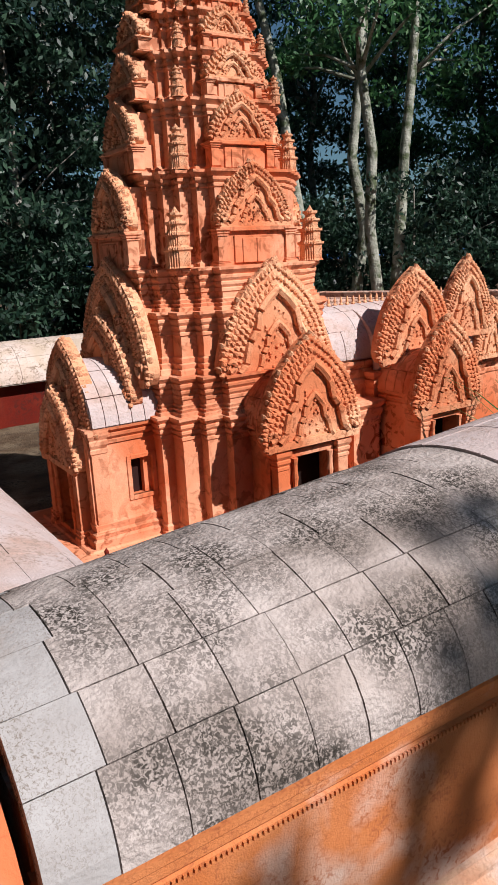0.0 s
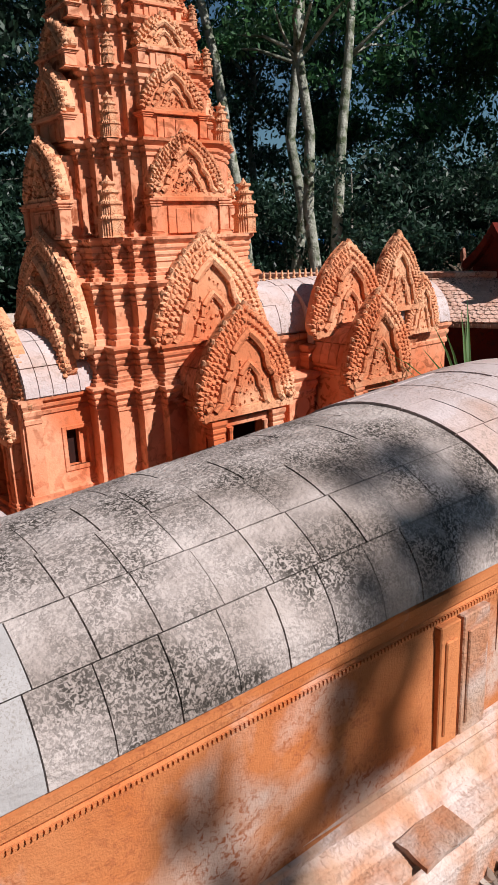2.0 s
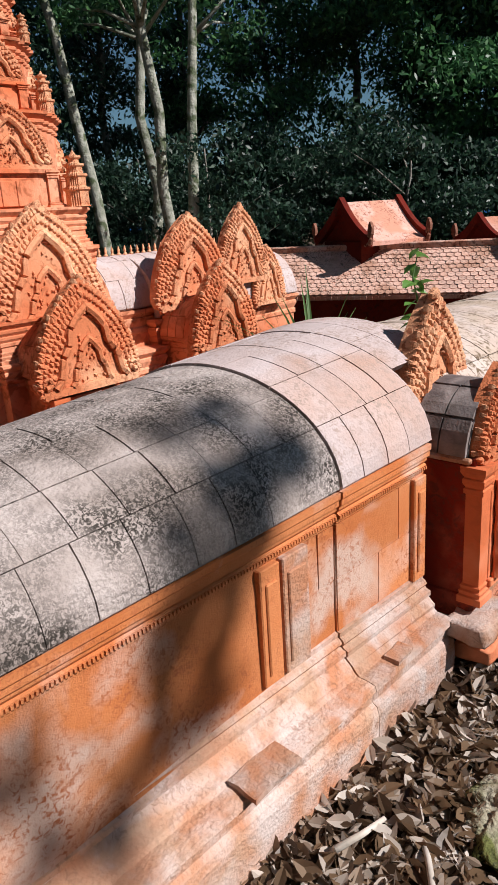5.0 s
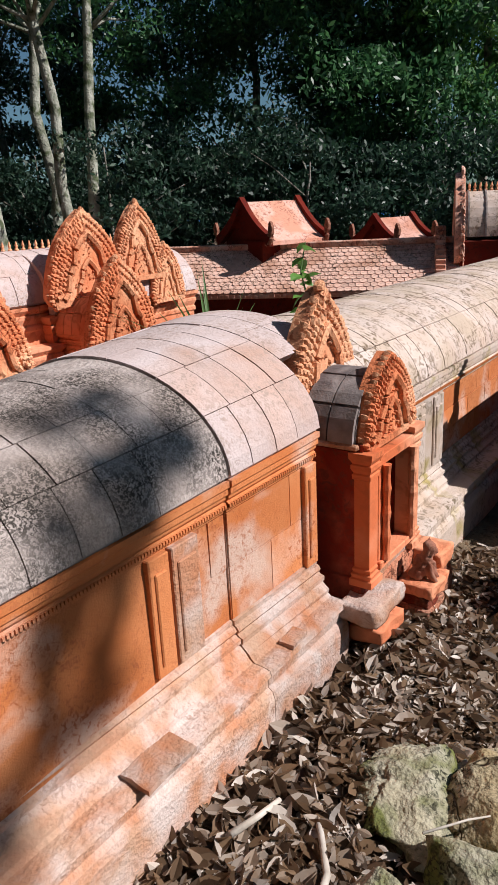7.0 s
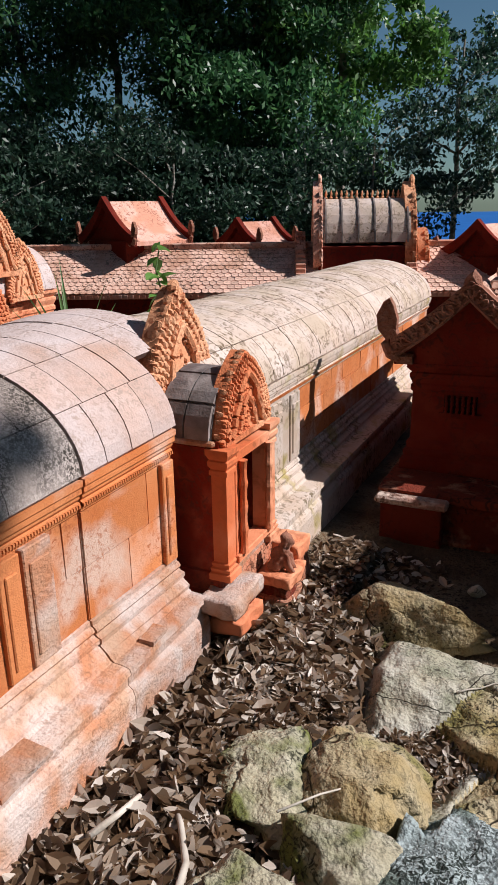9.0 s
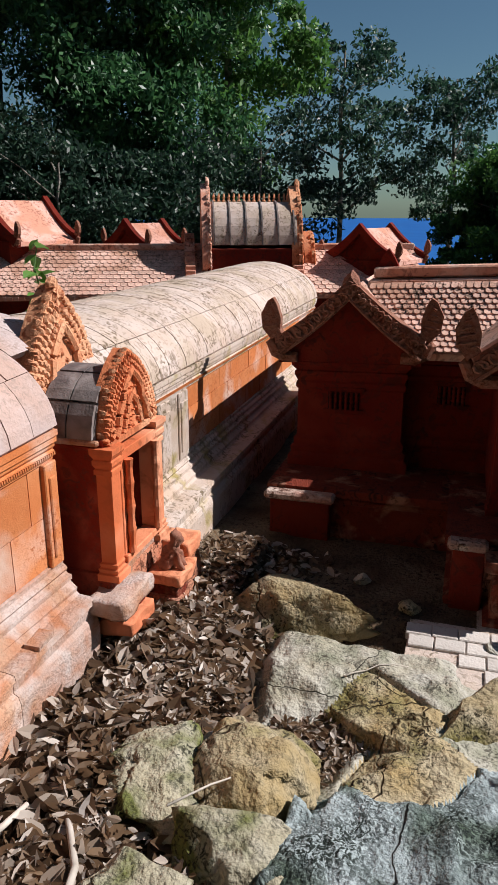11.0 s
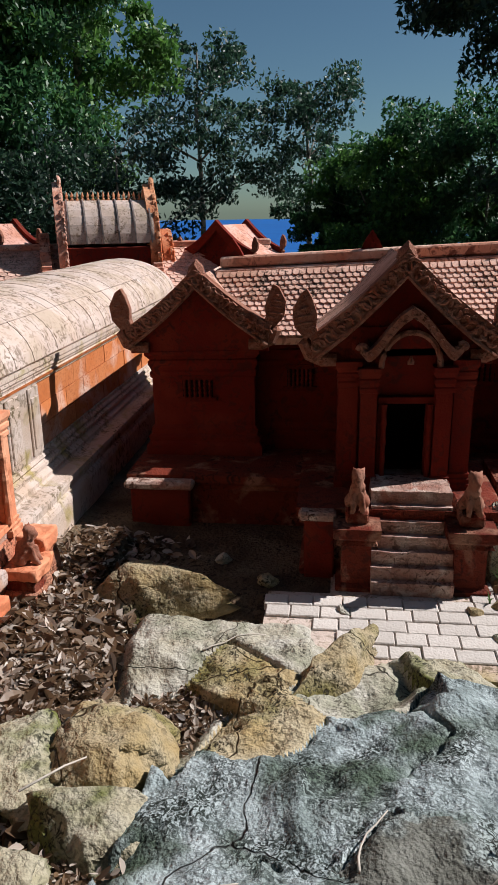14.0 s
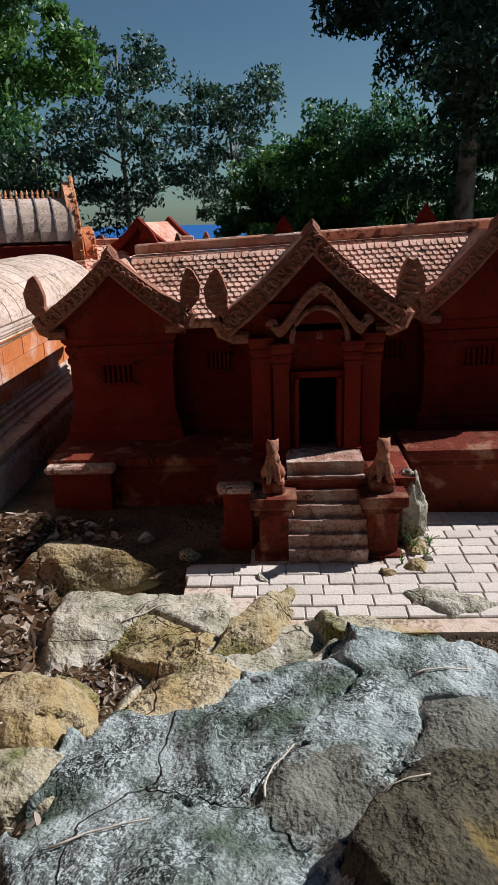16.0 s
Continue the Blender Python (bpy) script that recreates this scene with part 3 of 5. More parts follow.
def guardian(name, x, y, z, h, turn, label, material=None):
    """A small seated stone lion, much worn."""
    m = pose(x, y, z, 0, 0, turn)
    lumps = [((0, 0.05, 0.30), (0.20, 0.24, 0.30)), ((0, -0.05, 0.52), (0.17, 0.16, 0.20)), ((0, -0.12, 0.82), (0.16, 0.17, 0.18)), ((0, -0.26, 0.77), (0.09, 0.09, 0.08))]
    for s in (-1, 1):
        lumps += [((s * 0.13, -0.05, 0.96), (0.05, 0.04, 0.06)), ((s * 0.11, -0.20, 0.22), (0.06, 0.08, 0.24)), ((s * 0.12, -0.28, 0.05), (0.08, 0.12, 0.07)), ((s * 0.20, 0.12, 0.13), (0.10, 0.20, 0.15))]
    bm = bmesh.new()
    bmesh.ops.create_icosphere(bm, subdivisions=4, radius=1)
    mid = Vector((0, -0.06, 0.46))
    for v in bm.verts:
        d, r = v.co.normalized(), 0.02
        for k in range(60):
            p = mid + d * (0.02 + k * 0.011)
            if any(sum(((p[i] - c[i]) / e[i]) ** 2 for i in range(3)) < 1 for c, e in lumps):
                r = 0.02 + k * 0.011
        q = mid + d * r
        v.co = m @ (Vector((q.x, q.y, max(q.z, 0))) * h)
    for v in bm.verts:
        v.co += Vector((1, 1, 1)) * 0.018 * h * noise.noise(v.co * 60)
    ob = part(name, bm, material or STATUE, None, smooth=True)
    return tagged(ob, label, "statue", "guardian statues")


def plant_blades(name, x, y, z, n, size, label, wide=0.012):
    rnd = random.Random(int(x * 100) + n)
    t = thing(name, (x, y, z), label, "plant")
    for k in range(n):
        bm = bmesh.new()
        a, lean, ln = rnd.uniform(0, 6.28), rnd.uniform(0.15, 0.9), size * rnd.uniform(0.6, 1.1)
        prev = None
        for i in range(7):
            f = i / 6
            d = Vector((math.cos(a), math.sin(a), 0))
            p = Vector((x, y, z)) + d * lean * ln * f * f * 0.8 + Vector((0, 0, ln * (f - 0.35 * lean * f * f)))
            s = Vector((-d.y, d.x, 0)) * wide * (1 - f) ** 0.7 + Vector((0, 0, 0.0001))
            row = (bm.verts.new(p - s), bm.verts.new(p + d * 0.003), bm.verts.new(p + s))
            if prev:
                bm.faces.new((prev[0], prev[1], row[1], row[0]))
                bm.faces.new((prev[1], prev[2], row[2], row[1]))
            prev = row
        part("blade", bm, GRASS, t)
    return t


# ---- side gate in the near gallery ----
gx = 2.255
gate = thing("gate_porch", (gx, 0.64, 0.0), "small terracotta gate porch with carved pediments on a broken plinth", "gate")
M0 = facing(gx, 0.565, 0, 0)
for s in (-1, 1):
    # walls out of the sun use the shaded copy, sunlit piers use TERRA
    part("side_wall", box(bmesh.new(), gx + s * 0.13, gx + s * 0.18, 0.60, 0.90, 0.10, 0.60), GATE_SHADED, gate, bevel=0.003)
    part("side_base", box(bmesh.new(), gx + s * 0.165, gx + s * 0.188, 0.585, 0.84, 0.12, 0.19), GATE_SHADED, gate, bevel=0.004)
    part("eave_stone", box(bmesh.new(), gx + s * 0.15, gx + s * 0.195, 0.60, 0.80, 0.604, 0.622), BASE, gate, bevel=0.005)
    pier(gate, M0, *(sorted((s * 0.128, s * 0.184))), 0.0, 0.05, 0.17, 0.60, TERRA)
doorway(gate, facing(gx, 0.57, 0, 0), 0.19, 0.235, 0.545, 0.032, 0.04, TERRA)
part("sill_block", box(bmesh.new(), gx - 0.128, gx + 0.128, 0.575, 0.80, 0.12, 0.212), BASE, gate, bevel=0.006)
# panel painted near-black in place of the shade behind the gate door
part("inner_dark", box(bmesh.new(), gx - 0.13, gx + 0.13, 0.70, 0.715, 0.17, 0.60), VOID_SHADE, gate)
part("porch_ceiling", box(bmesh.new(), gx - 0.18, gx + 0.18, 0.59, 0.80, 0.60, 0.622), GATE_SHADED, gate)
pediment(gate, facing(gx + 0.005, 0.585, 0.60, 0), 0.345, 0.262, 0.05, CARVE, 0.022, 3)
part("back_wall", box(bmesh.new(), 2.0, 2.30, 0.86, 0.92, 0.0, 0.80), GATE_SHADED, gate)
pediment(gate, facing(gx - 0.015, 0.80, 0.56, 0), 0.43, 0.49, 0.06, CARVE, 0.034, 4)
rb = part("porch_roof", vault(bmesh.new(), 0.615, 0.80, gx, 0.18, 0.618, 0.175, 0.03, 12, m=TURNX), DARKTILE, gate)
for i in range(5):
    for j in range(2):
        a0, a1 = 0.03 + i * 0.62, 0.03 + i * 0.62 + 0.57
        part("roof_stone", vault(bmesh.new(), 0.618 + j * 0.087, 0.70 + j * 0.087, gx, 0.192, 0.618, 0.187, 0.02, 3, m=TURNX, a0=a0, a1=a1), DARKTILE, rb)
for xa, xb, ya, yb, za, zb, stone in ((1.98, 2.20, 0.50, 0.63, 0.090, 0.146, BASE), (2.04, 2.19, 0.53, 0.63, 0.05, 0.09, REDW), (2.02, 2.20, 0.50, 0.62, 0.005, 0.055, TERRA),
                                      (2.05, 2.18, 0.53, 0.62, -0.12, 0.01, BROKEN), (2.27, 2.42, 0.44, 0.57, 0.055, 0.098, TERRA), (2.29, 2.40, 0.46, 0.57, 0.0, 0.06, REDW),
                                      (2.27, 2.43, 0.45, 0.57, -0.12, 0.01, BROKEN), (2.42, 2.55, 0.47, 0.59, 0.075, 0.145, TERRA), (2.44, 2.56, 0.48, 0.60, -0.12, 0.08, BROKEN), (2.15, 2.47, 0.57, 0.66, -0.12, 0.17, BROKEN)):
    bm = box(bmesh.new(), xa, xb, ya, yb, za, zb)
    bmesh.ops.subdivide_edges(bm, edges=bm.edges, cuts=7, use_grid_fill=True)
    mid = Vector(((xa + xb) / 2, (ya + yb) / 2, (za + zb) / 2))
    for v in bm.verts:
        d = v.co - mid
        d = Vector((d.x / (xb - xa), d.y / (yb - ya), d.z / (zb - za))) * 2
        v.co = mid + (v.co - mid) * (1 - 0.07 * max(0, d.length - 1.0))
        v.co += 0.009 * noise.noise_vector(v.co * 15) + 0.004 * noise.noise_vector(v.co * 50)
    part("plinth_stone", bm, stone, gate, smooth=True)
guardian("lion_statue", 2.345, 0.50, 0.094, 0.14, 0, "worn stone lion on the broken gate plinth")


def vine(x, y, z, size, label):
    rnd = random.Random(9)
    t = thing("vine", (x, y, z), label, "plant")
    pts = [(x, y, z - 0.02), (x + 0.01, y - 0.01, z + size * 0.3), (x - 0.015, y, z + size * 0.65), (x + 0.02, y, z + size)]
    bm = bmesh.new()
    tube(bm, pts, [0.004, 0.0035, 0.003, 0.0015], 5)
    stem = part("stem", bm, GRASS, t)
    for k in range(22):
        p, d = Vector((x, y, z)), None
        f = rnd.uniform(0.15, 1)
        i = min(2, int(f * 3))
        p = Vector(pts[i]).lerp(Vector(pts[i + 1]), f * 3 - i)
        m = Matrix.Translation(p) @ pose(0, 0, 0, rnd.uniform(-50, 30), rnd.uniform(-30, 30), rnd.uniform(0, 360))
        s = size * rnd.uniform(0.16, 0.30)
        bm = bmesh.new()
        o = [(0, 0, 0), (0.28, 0.3, 0.05), (0.24, 0.65, 0.03), (0, 1, -0.12), (-0.24, 0.65, 0.03), (-0.28, 0.3, 0.05)]
        c = bm.verts.new(m @ Vector((0, 0.5 * s, -0.02 * s)))
        vs = [bm.verts.new(m @ (Vector(q) * s)) for q in o]
        for q in range(6):
            bm.faces.new((c, vs[q], vs[(q + 1) % 6]))
        part("leaf", bm, LEAFB, t)
    return t


vine(2.45, 1.00, 0.90, 0.27, "bright green leafy vine growing on the gallery roof")


# ---- the tower ----
CX, CY = 2.04, 3.13


def redent(r, n=2, share=0.42, step=None):
    """A square plan of half width r with n stepped-back corners."""
    step = step or r * 0.13
    p = r * share
    d = (r - step * n - p) / n
    quarter = [(r, p)]
    for k in range(n):
        quarter.append((r - step * (k + 1), p + d * k))
        quarter.append((r - step * (k + 1), p + d * (k + 1)))
    q = [(a, b) for a, b in quarter]
    diag = [(b, a) for a, b in q[::-1]]
    corner = q + [v for v in diag if v not in q]
    plan = []
    for k in range(4):
        c, s = round(math.cos(k * math.pi / 2)), round(math.sin(k * math.pi / 2))
        plan += [(a * c - b * s, a * s + b * c) for a, b in corner]
    out = []
    for v in plan:
        if not out or (Vector(v) - Vector(out[-1])).length > 1e-5:
            out.append(v)
    return out


def tier_profile(z0, z1):
    """Outward and height of a tier: moulded base, shaft, spreading cornice."""
    return [(0.016, z0), (0.016, z0 + 0.018), (0.006, z0 + 0.024), (0, z0 + 0.034), (0, z1 - 0.075), (0.007, z1 - 0.070), (0.007, z1 - 0.060), (0.002, z1 - 0.056),
            (0.012, z1 - 0.045), (0.012, z1 - 0.034), (0.006, z1 - 0.030), (0.026, z1 - 0.012), (0.026, z1), (-0.02, z1 + 0.004)]


def corner_profile(z0, z1):
    """Pilasters with a banded foot and a capital of five mouldings."""
    foot = min(0.09, 0.3 * (z1 - z0))
    return [(0.022, z0), (0.022, z0 + 0.3 * foot), (0.010, z0 + 0.36 * foot), (0.015, z0 + 0.6 * foot), (0.004, z0 + 0.66 * foot), (0.008, z0 + 0.9 * foot), (0, z0 + foot),
            (0, z1 - 0.105), (0.006, z1 - 0.100), (0.006, z1 - 0.088), (0.001, z1 - 0.084), (0.009, z1 - 0.072), (0.009, z1 - 0.062), (0.003, z1 - 0.058), (0.013, z1 - 0.044),
            (0.013, z1 - 0.034), (0.006, z1 - 0.030), (0.024, z1 - 0.010), (0.024, z1), (-0.02, z1 + 0.004)]


tower = thing("temple_tower", (CX, CY, 0.1), "tall tiered terracotta temple tower with carved pediments and antefixes", "tower")
TM = Matrix.Translation((CX, CY, 0))
part("platform", sweep(bmesh.new(), redent(0.60, 3, 0.5, 0.05), [(0.06, 0.0), (0.06, 0.06), (0.045, 0.075), (0.05, 0.11), (0.03, 0.12), (0.036, 0.15), (0.0, 0.165)], TM), TERRA, tower, bevel=0)
# the walled corners below, each a little set back over the last, then the tiers
for r, z0, z1 in ((0.56, 0.16, 0.755), (0.535, 0.755, 0.93), (0.505, 0.93, 1.205), (0.48, 1.205, 1.385)):
    part("corner_wall", sweep(bmesh.new(), redent(r, 2, 0.46, 0.058), corner_profile(z0, z1), TM), TERRA, tower)
TIERS = [(0.49, 0.16, 0.93), (0.47, 0.93, 1.385), (0.40, 1.385, 1.79), (0.32, 1.79, 2.085), (0.275, 2.085, 2.285), (0.23, 2.285, 2.45), (0.18, 2.45, 2.58)]
for r, z0, z1 in TIERS[2:]:
    part("tier", sweep(bmesh.new(), redent(r, 2, 0.46, r * 0.125), tier_profile(z0, z1), TM), TERRA, tower)
bm = bmesh.new()
lathe(bm, [(0.13, 2.58), (0.15, 2.62), (0.10, 2.66), (0.11, 2.70), (0.05, 2.74), (0.05, 2.78), (0.01, 2.86)], 16, TM)
part("lotus_finial", bm, TERRA, tower)


def antefix_mesh(name, material):
    """A corner antefix like a small tower, height 1."""
    bm = bmesh.new()
    for r, z0, z1 in ((0.24, 0, 0.34), (0.21, 0.34, 0.58), (0.165, 0.58, 0.76), (0.11, 0.76, 0.9)):
        sweep(bm, redent(r, 2, 0.4), [(0.02, z0), (0.0, z0 + 0.03), (0.0, z1 - 0.07), (0.035, z1 - 0.04), (0.035, z1)], None)
    lathe(bm, [(0.09, 0.9), (0.05, 0.94), (0.01, 1.0)], 6)
    return finish(bm, name, material)


ANTEFIX = antefix_mesh("antefix", CARVE)
for k, (r, z0, z1) in enumerate(TIERS[1:], 1):
    hgt = (z1 - z0) * 0.62
    lower = TIERS[k - 1][0]
    for sx in (-1, 1):
        for sy in (-1, 1):
            c = r * 0.86 + 0.016
            if k >= 2:
                piece("antefix", ANTEFIX, tower, TM @ pose(sx * c, sy * c, z0 + 0.004) @ Matrix.Diagonal((hgt * 0.85, hgt * 0.85, hgt, 1)))
    if k >= 2:
        for q in range(4):
            d = r + (0.105 if q == 3 else 0.028)
            m = TM @ pose(0, 0, 0, 0, 0, q * 90) @ facing(0, -d, z0 + (z1 - z0) * 0.42, 0)
            w = r * 0.98
            pediment(tower, m, w, (z1 - z0) * 0.66, 0.05, CARVE, 0.026, 3, pieces=(k <= 4), scroll=k < 4)
            bm = bmesh.new()
            h0 = -(z1 - z0) * 0.41
            box(bm, -w * 0.40, w * 0.40, 0.0, 0.05 + d - r, h0, 0, m)
            box(bm, -w * 0.36, w * 0.36, 0.05, 0.05 + d - r, 0, (z1 - z0) * 0.45, m)
            box(bm, -w * 0.30, w * 0.30, -0.008, 0.01, h0 * 0.95, h0 * 0.25, m)
            box(bm, -w * 0.20, w * 0.20, -0.013, 0.01, h0 * 0.95, h0 * 0.32, m)
            box(bm, -0.006, 0.006, -0.018, 0.01, h0 * 0.95, h0 * 0.32, m)
            box(bm, -w * 0.5, w * 0.5, -0.02, 0.05, -0.035 * w - 0.01, -0.004, m)
            part("false_door", bm, TERRA, tower, bevel=0.002)
            for s in (-1, 1):
                pier(tower, m, *sorted((s * w * 0.40, s * w * 0.52)), -0.012, 0.04, h0, -0.012, TERRA)


def porch(parent, turn, reach, half, z0, z1, roof_h, window=False, ped=(), material=None, roof=None, door=0.19, dx=0.0):
    """A porch that stands out of the tower or hall: side walls with windows, moulded cornice, vaulted roof, doorway and pediments. Frame: face at y = -reach."""
    material = material or TERRA
    m = PLACE[parent] @ Matrix.Translation((0, 0, -PLACE[parent].translation.z)) @ pose(0, 0, 0, 0, 0, turn) @ Matrix.Translation((dx, 0, 0))
    back = -0.30
    for s in (-1, 1):
        xa, xb = sorted((s * half, s * (half - 0.045)))
        bm = bmesh.new()
        if window:
            mid = -reach * 0.5 - 0.165
            for ya, yb, za, zb in ((-reach, mid - 0.055, z0, z1), (mid + 0.055, back, z0, z1), (mid - 0.055, mid + 0.055, z0, z0 + 0.20), (mid - 0.055, mid + 0.055, z0 + 0.37, z1)):
                box(bm, xa, xb, ya, yb, za, zb, m)
            part("side_wall", bm, material, parent)
            bm = bmesh.new()
            o = s * (half + 0.006)
            x2 = sorted((o, s * (half - 0.02)))
            for ya, yb, za, zb in ((mid - 0.072, mid - 0.052, z0 + 0.18, z0 + 0.39), (mid + 0.052, mid + 0.072, z0 + 0.18, z0 + 0.39), (mid - 0.052, mid + 0.052, z0 + 0.18, z0 + 0.2), (mid - 0.052, mid + 0.052, z0 + 0.37, z0 + 0.39)):
                box(bm, *x2, ya, yb, za, zb, m)
            part("window_frame", bm, material, parent, bevel=0.002)
        else:
            box(bm, xa, xb, -reach, back, z0, z1, m)
            part("side_wall", bm, material, parent)
        prof = [(0, z1 - 0.07), (0.008, z1 - 0.066), (0.008, z1 - 0.052), (0.002, z1 - 0.048), (0.014, z1 - 0.034), (0.014, z1 - 0.022), (0.006, z1 - 0.018), (0.024, z1 - 0.004), (0.024, z1 + 0.008)]
        part("cornice", sweep(bmesh.new(), rect(xa, xb, -reach + 0.01, back), prof, m), material, parent)
        prof = [(0.03, z0), (0.03, z0 + 0.03), (0.018, z0 + 0.04), (0.024, z0 + 0.06), (0.01, z0 + 0.07), (0.014, z0 + 0.10), (0, z0 + 0.11)]
        part("base_moulding", sweep(bmesh.new(), rect(xa, xb, -reach + 0.01, back), prof, m), material, parent)
    part("floor_slab", box(bmesh.new(), -half - 0.05, half + 0.05, -reach - 0.06, back, z0 - 0.12, z0, m), material, parent, bevel=0.008)
    # solid block whose black colour paints the shade inside the porch
    part("interior", box(bmesh.new(), -half + 0.05, half - 0.05, -reach + 0.10, back, z0 + 0.002, z1, m), VOID_SHADE, parent)
    rm = m @ Matrix(((0, 1, 0, 0), (1, 0, 0, 0), (0, 0, 1, 0), (0, 0, 0, 1)))
    bed = part("porch_roof", vault(bmesh.new(), -reach + 0.02, back, 0, half + 0.02, z1 + 0.006, roof_h, 0.03, 14, m=rm), roof or material, parent)
    nl = max(2, int((reach + back) / 0.06))
    for i in range(nl):
        ya, yb = -reach + 0.02 + (reach + back - 0.02) * i / nl, -reach + 0.02 + (reach + back - 0.02) * (i + 1) / nl
        for a0, a1 in ((2, 32), (33, 62), (63, 92), (93, 120), (121, 150), (151, 178)):
            part("roof_stone", vault(bmesh.new(), ya + 0.002, yb - 0.002, 0, half + 0.03, z1 + 0.006, roof_h + 0.008, 0.015, 3, m=rm, a0=radians(a0), a1=radians(a1)), roof or material, bed)
    f = m @ Matrix.Translation((0, -reach - 0.01, 0))
    doorway(parent, f, door, z0 + 0.02, z1 - 0.13, 0.032, 0.04, material)
    for s in (-1, 1):
        pier(parent, f, *sorted((s * (door / 2 + 0.045), s * (door / 2 + 0.10))), -0.03, 0.05, z0, z1 - 0.09, material)
        pier(parent, f, *sorted((s * (half - 0.05), s * (half + 0.012))), 0.02, 0.09, z0, z1, material)
    for k, (dy, w, zb, zt, lf) in enumerate(ped):
        pediment(parent, f @ Matrix.Translation((0, dy, zb)), w, zt - zb, 0.055, CARVE, lf, 4)


porch(tower, 0, 0.73, 0.19, 0.20, 0.70, 0.22, ped=((-0.035, 0.53, 0.63, 1.10, 0.034), (0.21, 0.60, 0.90, 1.41, 0.036)), dx=0.025)
porch(tower, -90, 0.82, 0.275, 0.20, 0.73, 0.26, window=True, ped=((-0.035, 0.46, 0.54, 0.90, 0.032), (0.03, 0.58, 0.66, 1.11, 0.032), (0.22, 0.60, 0.80, 1.21, 0.032), (0.28, 0.74, 0.90, 1.44, 0.034)), roof=ROOF2)
terrace = part("terrace", sweep(bmesh.new(), rect(1.10, 1.80, 2.56, 3.55), [(0.02, -0.02), (0.02, 0.05), (0.0, 0.06), (0.006, 0.10), (-0.01, 0.11), (0.0, 0.15), (0.012, 0.165), (0.012, 0.185), (-0.01, 0.19)]), TERRA, tower)
porch(tower, 180, 0.73, 0.19, 0.20, 0.70, 0.22, ped=((-0.035, 0.53, 0.63, 1.08, 0.034),))

# ---- the hall beside the tower, with its link and porch ----
HX, HY = 2.99, 3.03
hall = thing("temple_hall", (HX, HY, 0.1), "terracotta temple hall with vaulted roof and carved porch beside the tower", "temple")
HM = Matrix.Translation((HX, HY, 0))


def moulded_block(parent, name, x0, x1, y0, y1, z0, z1, material):
    h = z1 - z0
    prof = [(0.035, z0), (0.035, z0 + 0.05), (0.02, z0 + 0.065), (0.026, z0 + 0.09), (0.01, z0 + 0.10), (0.014, z0 + 0.13), (0, z0 + 0.145), (0, z1 - 0.13), (0.008, z1 - 0.12), (0.008, z1 - 0.10),
            (0.002, z1 - 0.09), (0.014, z1 - 0.06), (0.014, z1 - 0.045), (0.006, z1 - 0.04), (0.026, z1 - 0.015), (0.026, z1), (-0.02, z1 + 0.004)]
    return part(name, sweep(bmesh.new(), rect(x0, x1, y0, y1), prof), material, parent)


moulded_block(hall, "link_wall", 2.46, 2.80, 2.80, 3.26, 0.12, 0.86, TERRA)
moulded_block(hall, "link_buttress", 2.60, 2.78, 2.70, 2.80, 0.12, 0.66, TERRA)
moulded_block(hall, "hall_wall", 2.78, 3.66, 2.74, 3.32, 0.12, 0.80, TERRA)
roof_stones(hall, 2.45, 2.82, 3.03, 0.25, 0.865, 0.27, 4, angles(2, 35, 65, 90, 120, 150, 178), ROOF2, seed=8)
roof_stones(hall, 2.80, 3.68, 3.03, 0.31, 0.805, 0.33, 8, angles(2, 35, 65, 90, 120, 150, 178), ROOF2, seed=9)
for sx, x in ((1, 2.47),):
    pediment(hall, facing(x, 3.03, 0.84, -90), 0.56, 0.36, 0.05, CARVE, 0.032, 3)
FIN = bmesh.new()
lathe(FIN, [(0.008, 0), (0.013, 0.012), (0.006, 0.02), (0.009, 0.032), (0.002, 0.055)], 6)
FINIAL = finish(FIN, "crest_finial", CARVE)
for i in range(26):
    piece("crest_finial", FINIAL, hall, pose(2.5 + i * 0.044, 3.03, 1.128))
porch(hall, 0, 0.57, 0.17, 0.20, 0.70, 0.20, ped=((-0.035, 0.48, 0.62, 1.09, 0.034), (0.19, 0.54, 0.86, 1.33, 0.034)))
pediment(hall, facing(3.46, 2.70, 0.93, 0), 0.40, 0.43, 0.05, CARVE, 0.03, 3)
pediment(hall, facing(3.68, 2.70, 0.78, 0), 0.28, 0.34, 0.05, CARVE, 0.03, 3)
moulded_block(hall, "annex_wall", 3.60, 3.98, 2.76, 3.30, 0.12, 0.80, TERRA)
roof_stones(hall, 3.69, 4.0, 3.03, 0.29, 0.80, 0.28, 3, angles(2, 35, 65, 90, 120, 150, 178), ROOF2, seed=10)

